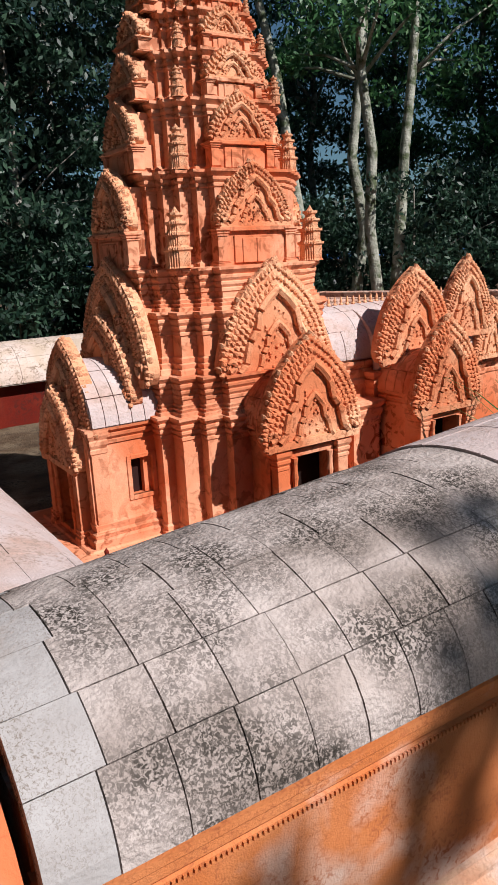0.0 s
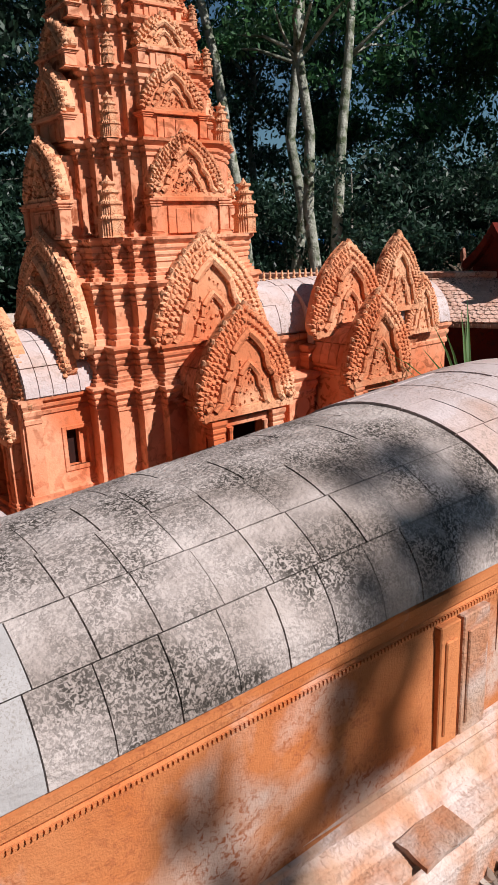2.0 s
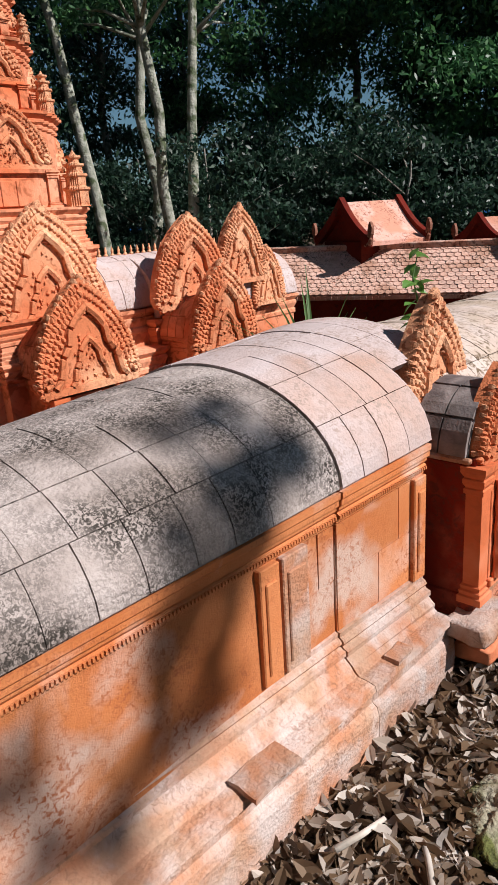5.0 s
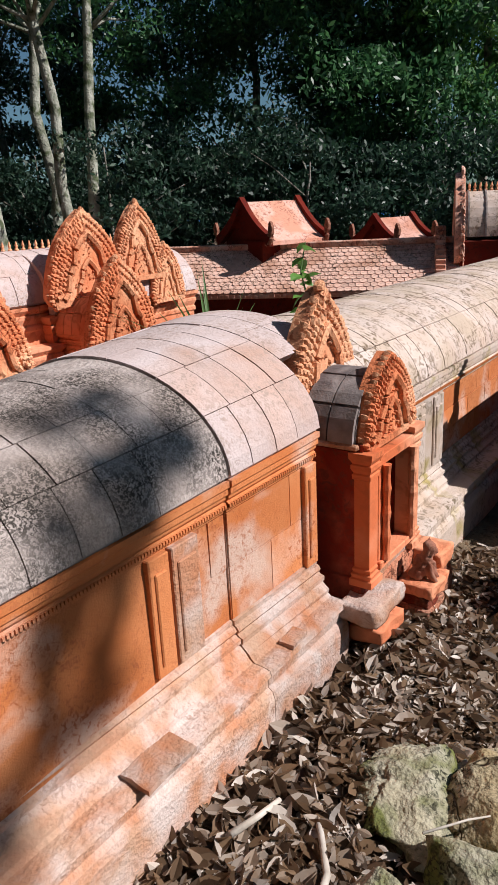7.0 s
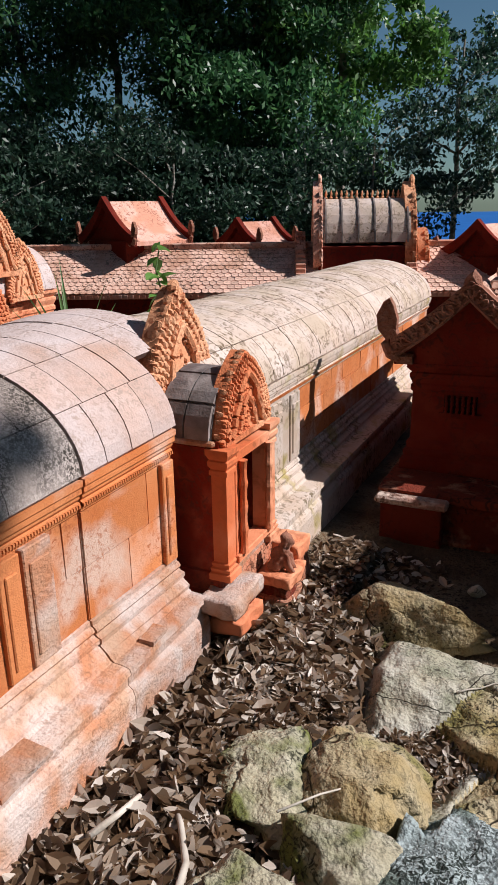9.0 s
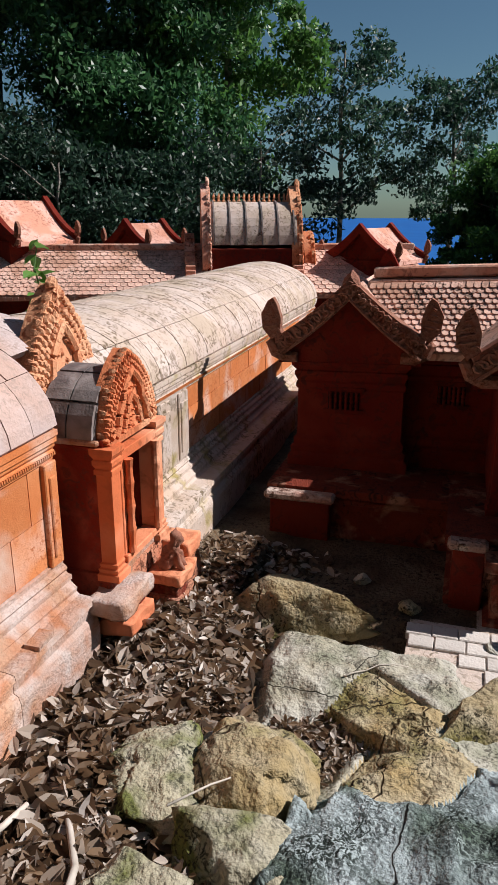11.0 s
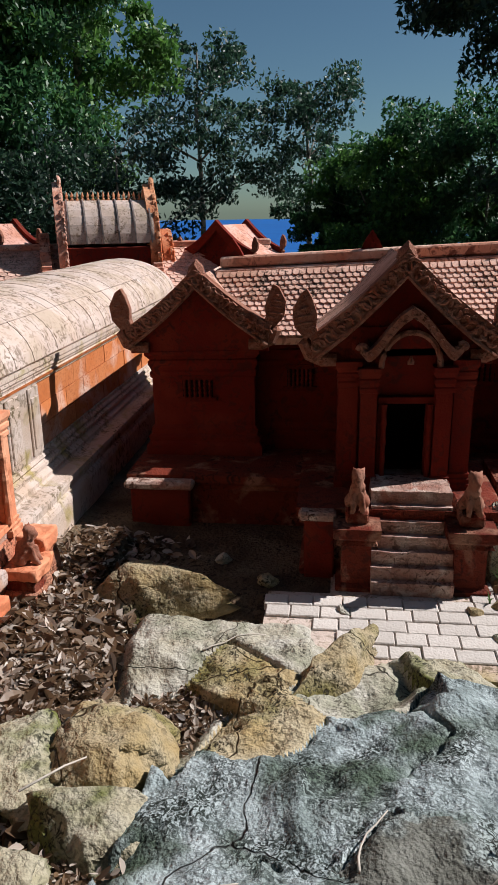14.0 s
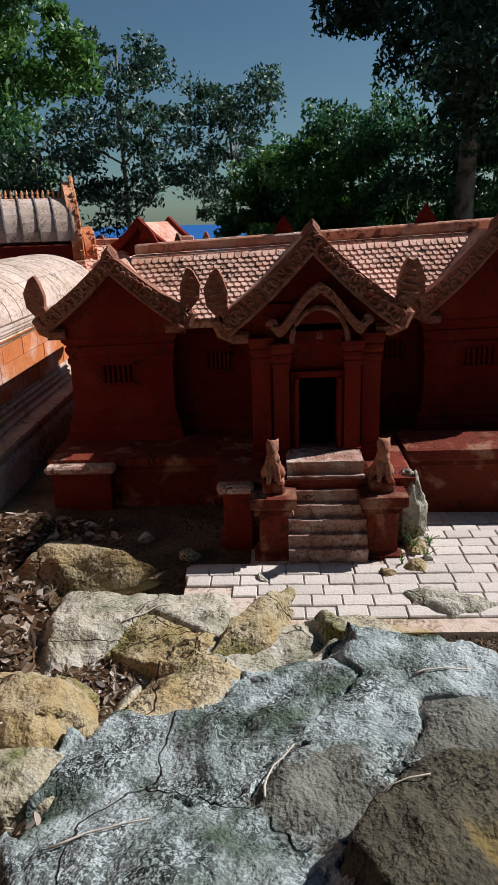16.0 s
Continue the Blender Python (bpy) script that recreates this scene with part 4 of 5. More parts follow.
# ---- small figures and stones in and beside the court ----
def seated_figure(x, y, z, h, turn, label):
    bm = bmesh.new()
    bmesh.ops.create_icosphere(bm, subdivisions=4, radius=1)
    lumps = [((0, 0, 0.16), (0.34, 0.26, 0.16)), ((0, 0.03, 0.42), (0.19, 0.14, 0.28)), ((0, 0.02, 0.80), (0.11, 0.12, 0.15)), ((0, 0.02, 0.96), (0.05, 0.05, 0.07)), ((0.2, -0.02, 0.40), (0.07, 0.08, 0.2)), ((-0.2, -0.02, 0.40), (0.07, 0.08, 0.2))]
    mid, m = Vector((0, 0.02, 0.45)), pose(x, y, z, 0, 0, turn)
    for v in bm.verts:
        d, r = v.co.normalized(), 0.02
        for k in range(60):
            p = mid + d * (0.02 + k * 0.011)
            if any(sum(((p[i] - c[i]) / e[i]) ** 2 for i in range(3)) < 1 for c, e in lumps):
                r = 0.02 + k * 0.011
        q = mid + d * r
        v.co = m @ (Vector((q.x, q.y, max(q.z, 0))) * h)
    return tagged(part("seated_statue", bm, RED, None, smooth=True), label, "statue", "guardian statues")


seated_figure(1.17, 2.62, 0.188, 0.10, 0, "small dark red seated statue on the terrace")
for k, (x, y, z, s) in enumerate(((1.20, 0.645, 0.138, 0.13), (1.75, 0.64, 0.142, 0.07))):
    bm = box(bmesh.new(), -s * 0.6, s * 0.6, -s * 0.32, s * 0.32, 0, 0.014)
    bmesh.ops.subdivide_edges(bm, edges=bm.edges, cuts=4, use_grid_fill=True)
    for v in bm.verts:
        v.co += Vector((1, 1, 0.25)) * 0.05 * s * noise.noise(v.co * 30 + Vector((k, 0, 0)))
    tagged(part("stone_chip", bm, BASE, None, m=pose(x, y, z, 0, 2, 4 * k)), "broken flat stone chip lying on the gallery plinth", "stone", "broken stones")

# ---- gatehouse: three gables on a platform with a stair ----
HOUSE_X = 3.80


def gable_line(half, z0, z1, sag=0.055):
    """The concave rake of a roof from the eave to the apex, as share points (y, z)."""
    pts = []
    for k in range(11):
        f = k / 10
        pts.append((-half * (1 - f), z0 + (z1 - z0) * (f - sag * math.sin(math.pi * f))))
    return pts


def finial_mesh(name, material):
    """An upturned naga finial: a curled hood with a worn crest, height 1."""
    bm = bmesh.new()
    pts = [(0.45, 0, 0.02), (0.25, 0, 0.02), (0.08, 0, 0.10), (0.0, 0, 0.26), (0.04, 0, 0.42), (0.14, 0, 0.48)]
    tube(bm, pts, [0.09, 0.10, 0.11, 0.10, 0.07, 0.03], 7)
    hood = [(0.02, 0.30), (-0.14, 0.48), (-0.17, 0.72), (-0.06, 0.94), (0.03, 1.0), (0.10, 0.88), (0.17, 0.66), (0.16, 0.46)]
    extrude(bm, hood, -0.07, 0.07)
    tube(bm, [(0.10, -0.10, 0.42), (0.10, 0.10, 0.42)], [0.085, 0.085], 9)
    for k in range(4):
        tube(bm, [(-0.12 + 0.02 * k, -0.085, 0.52 + 0.1 * k), (0.12 - 0.03 * k, -0.085, 0.56 + 0.1 * k)], [0.018, 0.012], 5)
    return finish(bm, name, material)


FINIAL_RED = finial_mesh("naga_finial", STATUE)


def gable(parent, x, yc, half, z0, z1, rake=0.10, depth=0.05, leaf=0.045, acro=0.20):
    """A gable that faces -x: dark wall field, curved bargeboards with scroll carving, naga finials and a leaf at the apex."""
    m = facing(x, yc, 0, -90)
    line = gable_line(half, z0, z1)
    field = [(px, pz) for px, pz in line] + [(-px, pz) for px, pz in line[-2::-1]]
    gab = part("gable_wall", extrude(bmesh.new(), field + [(half, z0 - 0.03), (-half, z0 - 0.03)], 0.02, 0.07, m), RED, parent)
    for s in (-1, 1):
        up = [(s * px * 1.04, pz + rake) for px, pz in line]
        lo = [(s * px, pz) for px, pz in line]
        bd = part("bargeboard", extrude(bmesh.new(), up + lo[::-1], -0.02, 0.055, m), STATUE, gab, bevel=0.004)
        bm = bmesh.new()
        tube(bm, [(px, -0.026, pz + 0.004) for px, pz in lo], [0.008] * len(lo), 6, m)
        part("rake_moulding", bm, STATUE, bd)
        bm = bmesh.new()
        for k in range(13):
            p, d = curve_at(lo, (k + 0.5) / 13)
            c = p + Vector((0, rake * 0.48))
            pts = []
            for q in range(9):
                a, r = q * 0.75, 0.032 * (1 - q / 11)
                pts.append((c.x + r * math.cos(a + s * k), -0.024, c.y + r * math.sin(a + s * k)))
            tube(bm, pts, [0.0075] * 9, 5, m)
        part("scroll_carving", bm, STATUE, bd, kind="stuff")
        fl = FLAME[id(STATUE)]
        for k in range(11):
            p, d = curve_at(up, (k + 0.6) / 11)
            ang = math.degrees(math.atan2(d.y, d.x)) if s > 0 else math.degrees(math.atan2(d.y, d.x))
            piece("flame_leaf", fl, bd, m @ pose(p.x, 0.0, p.y - 0.012, 0, -ang * 0.6 if s < 0 else (180 - ang) * 0.6, 0) @ Matrix.Diagonal((leaf * 0.85, 0.07, leaf * 0.75, 1)))
        flip = Matrix.Diagonal((s * -acro, acro, acro, 1))
        hang(new("naga_finial", FINIAL_RED), gab, m @ Matrix.Translation((s * (half + 0.035), 0.015, z0 - 0.005)) @ flip)
    piece("apex_leaf", FLAME[id(STATUE)], gab, m @ pose(0, 0.01, z1 + rake * 0.4) @ Matrix.Diagonal((0.085, 0.08, 0.085, 1)))
    return gab


def tile_slope(parent, p0, along, up, rows, cols, material, seed=1, near=None):
    """Overlapping round-ended roof tiles on the parallelogram from p0; the nearest 300 are pieces, the rest one mesh."""
    rnd = random.Random(seed)
    al, u = Vector(along) / cols, Vector(up) / rows
    nrm = al.cross(u).normalized()
    if nrm.z < 0:
        nrm = -nrm
    w, ln = al.length, u.length * 1.45
    ex, ey = al.normalized(), u.normalized()
    bm = bmesh.new()
    out = [(-0.47, 0.3), (-0.42, 0.05), (-0.22, -0.0), (0, -0.06), (0.22, 0.0), (0.42, 0.05), (0.47, 0.3), (0.47, 1), (-0.47, 1)]
    lift = [0.010 if z < 0.5 else 0.0 for x, z in out]
    vt = [bm.verts.new((x * w, z * ln, l + 0.007)) for (x, z), l in zip(out, lift)]
    vb = [bm.verts.new((x * w, z * ln, l)) for (x, z), l in zip(out, lift)]
    bm.faces.new(vt)
    bm.faces.new(vb[::-1])
    for i in range(len(out)):
        j = (i + 1) % len(out)
        bm.faces.new((vb[i], vb[j], vt[j], vt[i]))
    me = finish(bm, "roof_tile", material)
    count = 0
    basis = Matrix((ex, ey, nrm)).transposed().to_4x4()
    rest_verts, rest_faces = [], []
    for r in range(rows):
        for c in range(cols):
            q = Vector(p0) + al * (c + 0.5 + 0.5 * (r % 2)) + u * r + nrm * rnd.uniform(0, 0.003)
            m = Matrix.Translation(q) @ basis @ pose(0, 0, 0, 0, 0, rnd.uniform(-4, 4))
            if count < 300 and (near is None or near(q)):
                piece("roof_tile", me, parent, m)
                count += 1
            else:
                b = len(rest_verts)
                rest_verts += [tuple(m @ v.co) for v in me.vertices]
                rest_faces += [[b + i for i in p.vertices] for p in me.polygons]
    if rest_verts:
        mesh = bpy.data.meshes.new("roof_tiles")
        mesh.from_pydata(rest_verts, [], rest_faces)
        mesh.materials.append(material)
        tagged(hang(new("roof_tiles", mesh), parent), kind="stuff")


house = thing("gatehouse", (HOUSE_X, -0.75, -0.08), "dark red gatehouse with tiled roof and three carved gables", "temple")


def low_wall(parent, name, x0, x1, y0, y1, z0, z1, material=None, bev=0.006):
    return part(name, box(bmesh.new(), x0, x1, y0, y1, z0, z1), material or RED, parent, bevel=bev)


def banded(parent, name, x0, x1, y0, y1, z0, z1, material):
    prof = [(0.03, z0), (0.03, z0 + 0.04), (0.015, z0 + 0.05), (0.02, z0 + 0.075), (0.0, z0 + 0.085), (0.0, z1 - 0.075), (0.02, z1 - 0.065), (0.012, z1 - 0.05), (0.03, z1 - 0.035), (0.03, z1), (-0.01, z1 + 0.003)]
    return part(name, sweep(bmesh.new(), rect(x0, x1, y0, y1), prof), material, parent)


banded(house, "platform", 3.13, 4.95, -3.6, 0.34, -0.14, 0.14, REDW)
banded(house, "platform", 2.98, 3.2, -3.6, -1.18, -0.14, 0.20, REDW)
banded(house, "porch_platform", 2.70, 3.2, -1.10, -0.42, -0.14, 0.19, REDW)
# long body
moulded_block(house, "body_wall", 3.52, 4.10, -3.5, 0.20, 0.14, 0.66, RED)
moulded_block(house, "wing_wall", 3.40, 4.86, -0.16, 0.31, 0.14, 0.64, RED)
moulded_block(house, "wing_wall", 3.40, 3.6, -1.88, -1.30, 0.14, 0.64, RED)


def lattice(parent, m, w, h):
    """A barred window: frame and turned bars."""
    # plate behind the bars, its darkness painted in place of a shaded room
    wd = part("window", box(bmesh.new(), -w / 2, w / 2, -0.004, 0.01, 0, h, m), VOID_SHADE, parent)
    for k in range(6):
        bm = bmesh.new()
        hh = h / 8
        lathe(bm, [(0.006 if i % 2 else 0.009, hh * i) for i in range(9)], 6, m @ Matrix.Translation((-w / 2 + w * (k + 0.5) / 6, -0.012, 0)))
        part("window_bar", bm, RED, wd)
    bm = bmesh.new()
    box(bm, -w / 2 - 0.02, w / 2 + 0.02, -0.014, 0.0, h, h + 0.02, m)
    box(bm, -w / 2 - 0.02, w / 2 + 0.02, -0.014, 0.0, -0.02, 0, m)
    part("window_frame", bm, RED, wd)


lattice(house, facing(3.40, 0.10, 0.42, -90), 0.14, 0.085)
lattice(house, facing(3.52, -0.36, 0.44, -90), 0.12, 0.085)
lattice(house, facing(3.52, -1.16, 0.46, -90), 0.14, 0.09)
lattice(house, facing(3.40, -1.55, 0.44, -90), 0.14, 0.085)
# roof of the body
RZ0, RZ1 = 0.68, 0.96
for s in (-1, 1):
    bm = bmesh.new()
    a = [(HOUSE_X + s * 0.36, RZ0), (HOUSE_X + s * 0.05, RZ1), (HOUSE_X + s * 0.05, RZ1 - 0.03), (HOUSE_X + s * 0.36, RZ0 - 0.03)]
    extrude(bm, a, -3.5, 0.02)
    slope = part("roof_slope", bm, RIDGE, house)
    if s < 0:
        tile_slope(slope, (HOUSE_X - 0.375, -1.5, RZ0 + 0.004), (0, 1.55, 0), (0.29, 0, 0.262), 13, 47, TILE, 3, near=lambda q: q.y > -1.25)
        tile_slope(slope, (HOUSE_X - 0.375, -3.5, RZ0 + 0.004), (0, 2.0, 0), (0.29, 0, 0.262), 13, 61, TILE, 4, near=lambda q: q.y > -2.0)
bm = bmesh.new()
box(bm, HOUSE_X - 0.075, HOUSE_X + 0.075, -3.52, 0.06, 0.935, 0.975)
box(bm, HOUSE_X - 0.05, HOUSE_X + 0.05, -3.52, 0.04, 0.98, 1.03)
part("ridge_beam", bm, RIDGE, house, bevel=0.008)
for y in (-0.02, -0.68, -1.36, -2.1):
    bm = bmesh.new()
    extrude(bm, [(-0.05, 0), (0.05, 0), (0.03, 0.04), (0.0, 0.085), (-0.03, 0.045)], -0.02, 0.02, facing(HOUSE_X, y, 1.03, -90))
    part("ridge_leaf", bm, RED, house, bevel=0.003)


def gable_roof(parent, x0, x1, yc, half, z0, z1, material, lift=0.07):
    line = gable_line(half + 0.01, z0 + lift, z1 + lift)
    for s in (-1, 1):
        o = [(yc + s * px, pz) for px, pz in line]
        o += [(y, z - 0.03) for y, z in o[::-1]]
        part("roof_slope", extrude(bmesh.new(), o, x0, x1, TURNX), material, parent)


# wings and porch
gable(house, 3.36, 0.085, 0.31, 0.665, 0.925, rake=0.09, acro=0.265)
gable_roof(house, 3.40, 4.88, 0.085, 0.31, 0.655, 0.925, TILE, 0.045)
gable(house, 3.36, -1.58, 0.31, 0.655, 0.94, rake=0.09, acro=0.265)
gable_roof(house, 3.40, 3.82, -1.58, 0.31, 0.655, 0.93, TILE, 0.06)
gable(house, 2.90, -0.765, 0.325, 0.685, 0.975, rake=0.09, acro=0.265)
gable_roof(house, 2.94, 3.82, -0.765, 0.325, 0.685, 0.97, TILE, 0.06)
PB = facing(2.90, -0.78, 0, -90)
for s in (-1, 1):
    part("porch_side", box(bmesh.new(), s * 0.20, s * 0.25, 0.02, 0.62, 0.18, 0.66, PB), RED, house, bevel=0.004)
    pier(house, PB, *sorted((s * 0.175, s * 0.245)), -0.015, 0.06, 0.19, 0.68, RED)
    pier(house, PB, *sorted((s * 0.105, s * 0.165)), -0.05, 0.03, 0.19, 0.66, RED)
part("porch_front", box(bmesh.new(), -0.20, 0.20, 0.005, 0.04, 0.52, 0.80, PB), RED, house)
for s in (-1, 1):
    part("porch_front", box(bmesh.new(), *sorted((s * 0.08, s * 0.20)), 0.005, 0.04, 0.19, 0.52, PB), RED, house)
# black-painted panel closes the doorway, standing in for shade within
part("porch_back", box(bmesh.new(), -0.20, 0.20, 0.30, 0.32, 0.19, 0.80, PB), VOID_SHADE, house)
doorway(house, facing(2.89, -0.787, 0, -90), 0.163, 0.235, 0.522, 0.025, 0.03, RED)
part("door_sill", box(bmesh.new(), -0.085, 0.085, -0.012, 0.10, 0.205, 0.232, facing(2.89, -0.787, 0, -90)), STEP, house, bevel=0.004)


def inner_gable(parent, m):
    """The pointed arch over the door: two carved rakes with curled feet, a moulded arch and a rosette."""
    rake = smooth_line([(-0.175, 0.725), (-0.150, 0.700), (-0.120, 0.722), (-0.080, 0.775), (-0.040, 0.822), (0.0, 0.850)], 20)
    gab = part("tympanum", extrude(bmesh.new(), mirror(rake), 0.0, 0.04, m), RED, parent)
    for s in (-1, 1):
        lo = [(s * x, z - 0.014) for x, z in rake]
        up = [(s * x * 1.06, z + 0.024) for x, z in rake]
        bd = part("rake", extrude(bmesh.new(), up + lo[::-1], -0.035, 0.03, m), STATUE, gab, bevel=0.003)
        for k in range(9):
            p, d = curve_at(up, (k + 0.5) / 9)
            ang = math.degrees(math.atan2(d.y, d.x))
            piece("flame_leaf", FLAME[id(STATUE)], bd, m @ pose(p.x, -0.02, p.y - 0.010, 0, (-ang if s < 0 else 180 - ang) * 0.6, 0) @ Matrix.Diagonal((0.030, 0.05, 0.026, 1)))
        curl = [(s * (0.172 + 0.020 * math.cos(a * 0.7) * (1 - a / 12)), -0.02, 0.728 + 0.020 * math.sin(a * 0.7) * (1 - a / 12)) for a in range(9)]
        part("scroll", tube(bmesh.new(), curl, [0.011] * 9, 6, m), STATUE, gab)
    arch = [(0.105 * math.cos(math.pi * k / 16), -0.012, 0.66 + 0.125 * math.sin(math.pi * k / 16)) for k in range(17)]
    part("arch_moulding", tube(bmesh.new(), arch, [0.011] * 17, 6, m), STATUE, gab)
    bm = bmesh.new()
    for k in range(7):
        a = math.pi * k / 6
        add_mesh(bm, FLAME[id(STATUE)], m @ pose(0.012 * math.cos(a), -0.012, 0.675 + 0.006 * math.sin(a), 0, -90 + math.degrees(a), 0) @ Matrix.Diagonal((0.014, 0.02, 0.022, 1)))
    part("rosette", bm, STATUE, gab)


inner_gable(house, facing(2.868, -0.79, 0, -90))

for ob in house.children_recursive:
    # the hand-built house rises a little along its length
    at_house = PLACE[ob]
    if ob.data.users == 1:
        for v in ob.data.vertices:
            p = at_house @ v.co
            v.co.z -= 0.048 * (p.y + 0.40) * max(0.0, p.z - 0.1)
    else:
        lift = -0.048 * (at_house.translation.y + 0.40) * max(0.0, at_house.translation.z - 0.1)
        ob.matrix_basis = Matrix.Translation((0, 0, lift)) @ ob.matrix_basis

# stair
stair = thing("stair", (2.62, -0.80, -0.1), "steep worn red stair with block sides before the gatehouse porch", "stairs")
NS = 7
for k in range(NS):
    zt = 0.250 - k * 0.047
    x1 = 2.715 - k * 0.027
    bm = box(bmesh.new(), x1 - 0.012, x1 + 0.09 if k else 2.88, -0.945, -0.660, -0.14, zt)
    bmesh.ops.subdivide_edges(bm, edges=bm.edges, cuts=7, use_grid_fill=True)
    for v in bm.verts:
        v.co += 0.004 * noise.noise_vector(v.co * 22) + 0.002 * noise.noise_vector(v.co * 70)
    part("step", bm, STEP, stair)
for y0, y1 in ((-0.660, -0.555), (-1.055, -0.945)):
    banded(stair, "side_block", 2.575, 2.82, y0, y1, -0.14, 0.165, REDW)
    low_wall(stair, "side_cap", 2.585, 2.80, y0 + 0.012, y1 - 0.012, 0.168, 0.215, REDW, 0.008)
guardian("lion_statue", 2.625, -0.607, 0.213, 0.155, -90, "worn stone lion beside the gatehouse stair")
guardian("lion_statue", 2.625, -1.0, 0.213, 0.155, -90, "worn stone lion beside the gatehouse stair")
ledge = thing("stone_ledge", (3.1, 0.22, 0.0), "flat ledge slab lit along its edge beside the gatehouse", "ledge")
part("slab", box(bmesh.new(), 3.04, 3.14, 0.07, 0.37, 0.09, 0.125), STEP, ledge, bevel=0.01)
part("support", box(bmesh.new(), 3.07, 3.14, 0.09, 0.35, -0.14, 0.09), RED, ledge, bevel=0.006)
ledge = thing("stone_ledge", (2.72, -0.46, 0.0), "broken pale ledge slab beside the gatehouse stair", "ledge")
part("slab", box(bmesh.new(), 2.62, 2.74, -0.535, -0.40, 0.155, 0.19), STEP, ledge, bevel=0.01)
part("support", box(bmesh.new(), 2.66, 2.74, -0.53, -0.42, -0.14, 0.155), RED, ledge, bevel=0.006)

# ---- paving before the gatehouse ----
paving = tagged(part("pavement", box(box(bmesh.new(), 2.08, 3.0, -3.4, -0.52, -0.16, -0.082), 2.08, 2.54, -0.52, -0.30, -0.16, -0.082), GREYW), "pale stone block paving before the gatehouse", "pavement", kind="structure")
rnd = random.Random(12)
meshes = []
for w in (0.085, 0.10, 0.12):
    bm = box(bmesh.new(), 0, w - 0.0035, 0, 0.0665, -0.03, 0)
    bmesh.ops.bevel(bm, geom=bm.edges[:], offset=0.003, segments=1, affect='EDGES')
    meshes.append((w, finish(bm, "paving_stone", PAVE)))
for i in range(13):
    x = 2.09 + i * 0.07
    y = -3.38 + rnd.uniform(0, 0.06)
    while y < -0.33:
        w, me = rnd.choice(meshes)
        edge = 2.12 + 0.25 * max(0, min(1, (y + 0.75) / 0.4))
        if x > edge and (y < -1.05 or x < 2.50):
            piece("paving_stone", me, paving, pose(x + 0.064, y, -0.072 + rnd.uniform(-0.004, 0.003), 0, 0, 90) )
        y += w


# ---- rocks ----
def rock(name, x, y, z, sx, sy, sz, turn, material, label, seed, rough=0.28, flat=0.55):
    bm = bmesh.new()
    bmesh.ops.create_icosphere(bm, subdivisions=5, radius=1)
    o = Vector((seed * 3.7, seed * 1.3, seed * 0.7))
    rr = random.Random(seed)
    cuts = [(0, 0, 1)] + [(rr.uniform(-1, 1), rr.uniform(-1, 1), rr.uniform(0.1, 0.9)) for k in range(9)]
    for v in bm.verts:
        c = v.co.copy()
        p = c * 1.2 + o
        c *= 1 + rough * noise.fractal(p, 0.9, 2.1, 5) + 0.20 * (noise.cell(p * 1.3) - 0.5)
        for n in cuts:
            nn = Vector(n).normalized()
            d = c.dot(nn) - flat
            if d > 0:
                c -= nn * d * 0.93
        v.co = Vector((c.x * sx, c.y * sy, c.z * sz))
    for v in bm.verts:
        v.co += v.normal * (0.010 * noise.fractal(v.co * 14 + o, 0.8, 2, 4) + 0.02 * noise.fractal(v.co * 4 + o, 0.9, 2, 3))
    ob = part(name, bm, material, None, smooth=True, m=pose(x, y, z, 0, 0, turn))
    return tagged(ob, label, "rock", "rocks on the slope")


rock("slab_rock", 2.46, 0.11, -0.02, 0.20, 0.40, 0.13, 8, ROCKY, "flat mossy yellow slab of rock among leaves", 1, rough=0.14, flat=0.36)
rock("rock", 2.04, -0.53, -0.05, 0.08, 0.25, 0.10, -126, ROCKY, "long mossy yellow rock standing on edge", 4, rough=0.12, flat=0.6)
rock("rock", 1.59, 0.235, -0.05, 0.20, 0.17, 0.08, 10, ROCKM, "low mossy rock in leaf litter", 5, rough=0.15, flat=0.7)
rock("boulder", 1.66, 0.02, -0.07, 0.19, 0.19, 0.135, 25, ROCKY, "rounded yellow boulder in leaf litter", 6, rough=0.08, flat=0.8)
rock("boulder", 1.42, -0.05, -0.08, 0.18, 0.20, 0.16, 40, ROCKM, "rounded sandy boulder with a mossy flank", 8, rough=0.14, flat=0.6)
rock("rock", 1.20, 0.13, -0.05, 0.16, 0.18, 0.15, 40, ROCKM, "rounded mossy rock in leaf litter", 11, rough=0.15, flat=0.7)
rock("rock", 2.24, -1.17, -0.10, 0.09, 0.17, 0.065, -8, ROCKP, "low smooth sandy rock at the edge of the paving", 12, rough=0.08, flat=0.75)
rock("rock", 1.86, -1.34, -0.06, 0.09, 0.12, 0.07, 10, ROCKP, "pale rock at the edge of the gravel", 14, rough=0.12)
rock("stone", 2.71, -1.11, 0.05, 0.06, 0.062, 0.20, 10, ROCKP, "pale rounded stone propped beside the stair lion", 15, rough=0.03, flat=0.88)
rock("stone", 1.74, 0.13, -0.04, 0.035, 0.05, 0.03, 30, ROCKP, "small pale stone lying on the leaves", 16)


for k, (x, y, s) in enumerate(((2.62, -1.13, 0.06), (2.54, -1.16, 0.045), (2.48, -1.10, 0.04), (2.70, -1.17, 0.05), (2.44, -0.99, 0.03), (2.40, -0.56, 0.03), (2.60, -0.30, 0.04), (2.75, -0.10, 0.035))):
    rock("stone", x, y, -0.07, s, s * 0.9, s * 0.8, 40 * k, ROCKP if k % 2 else ROCKY, "small broken stone lying beside the stair", 30 + k)


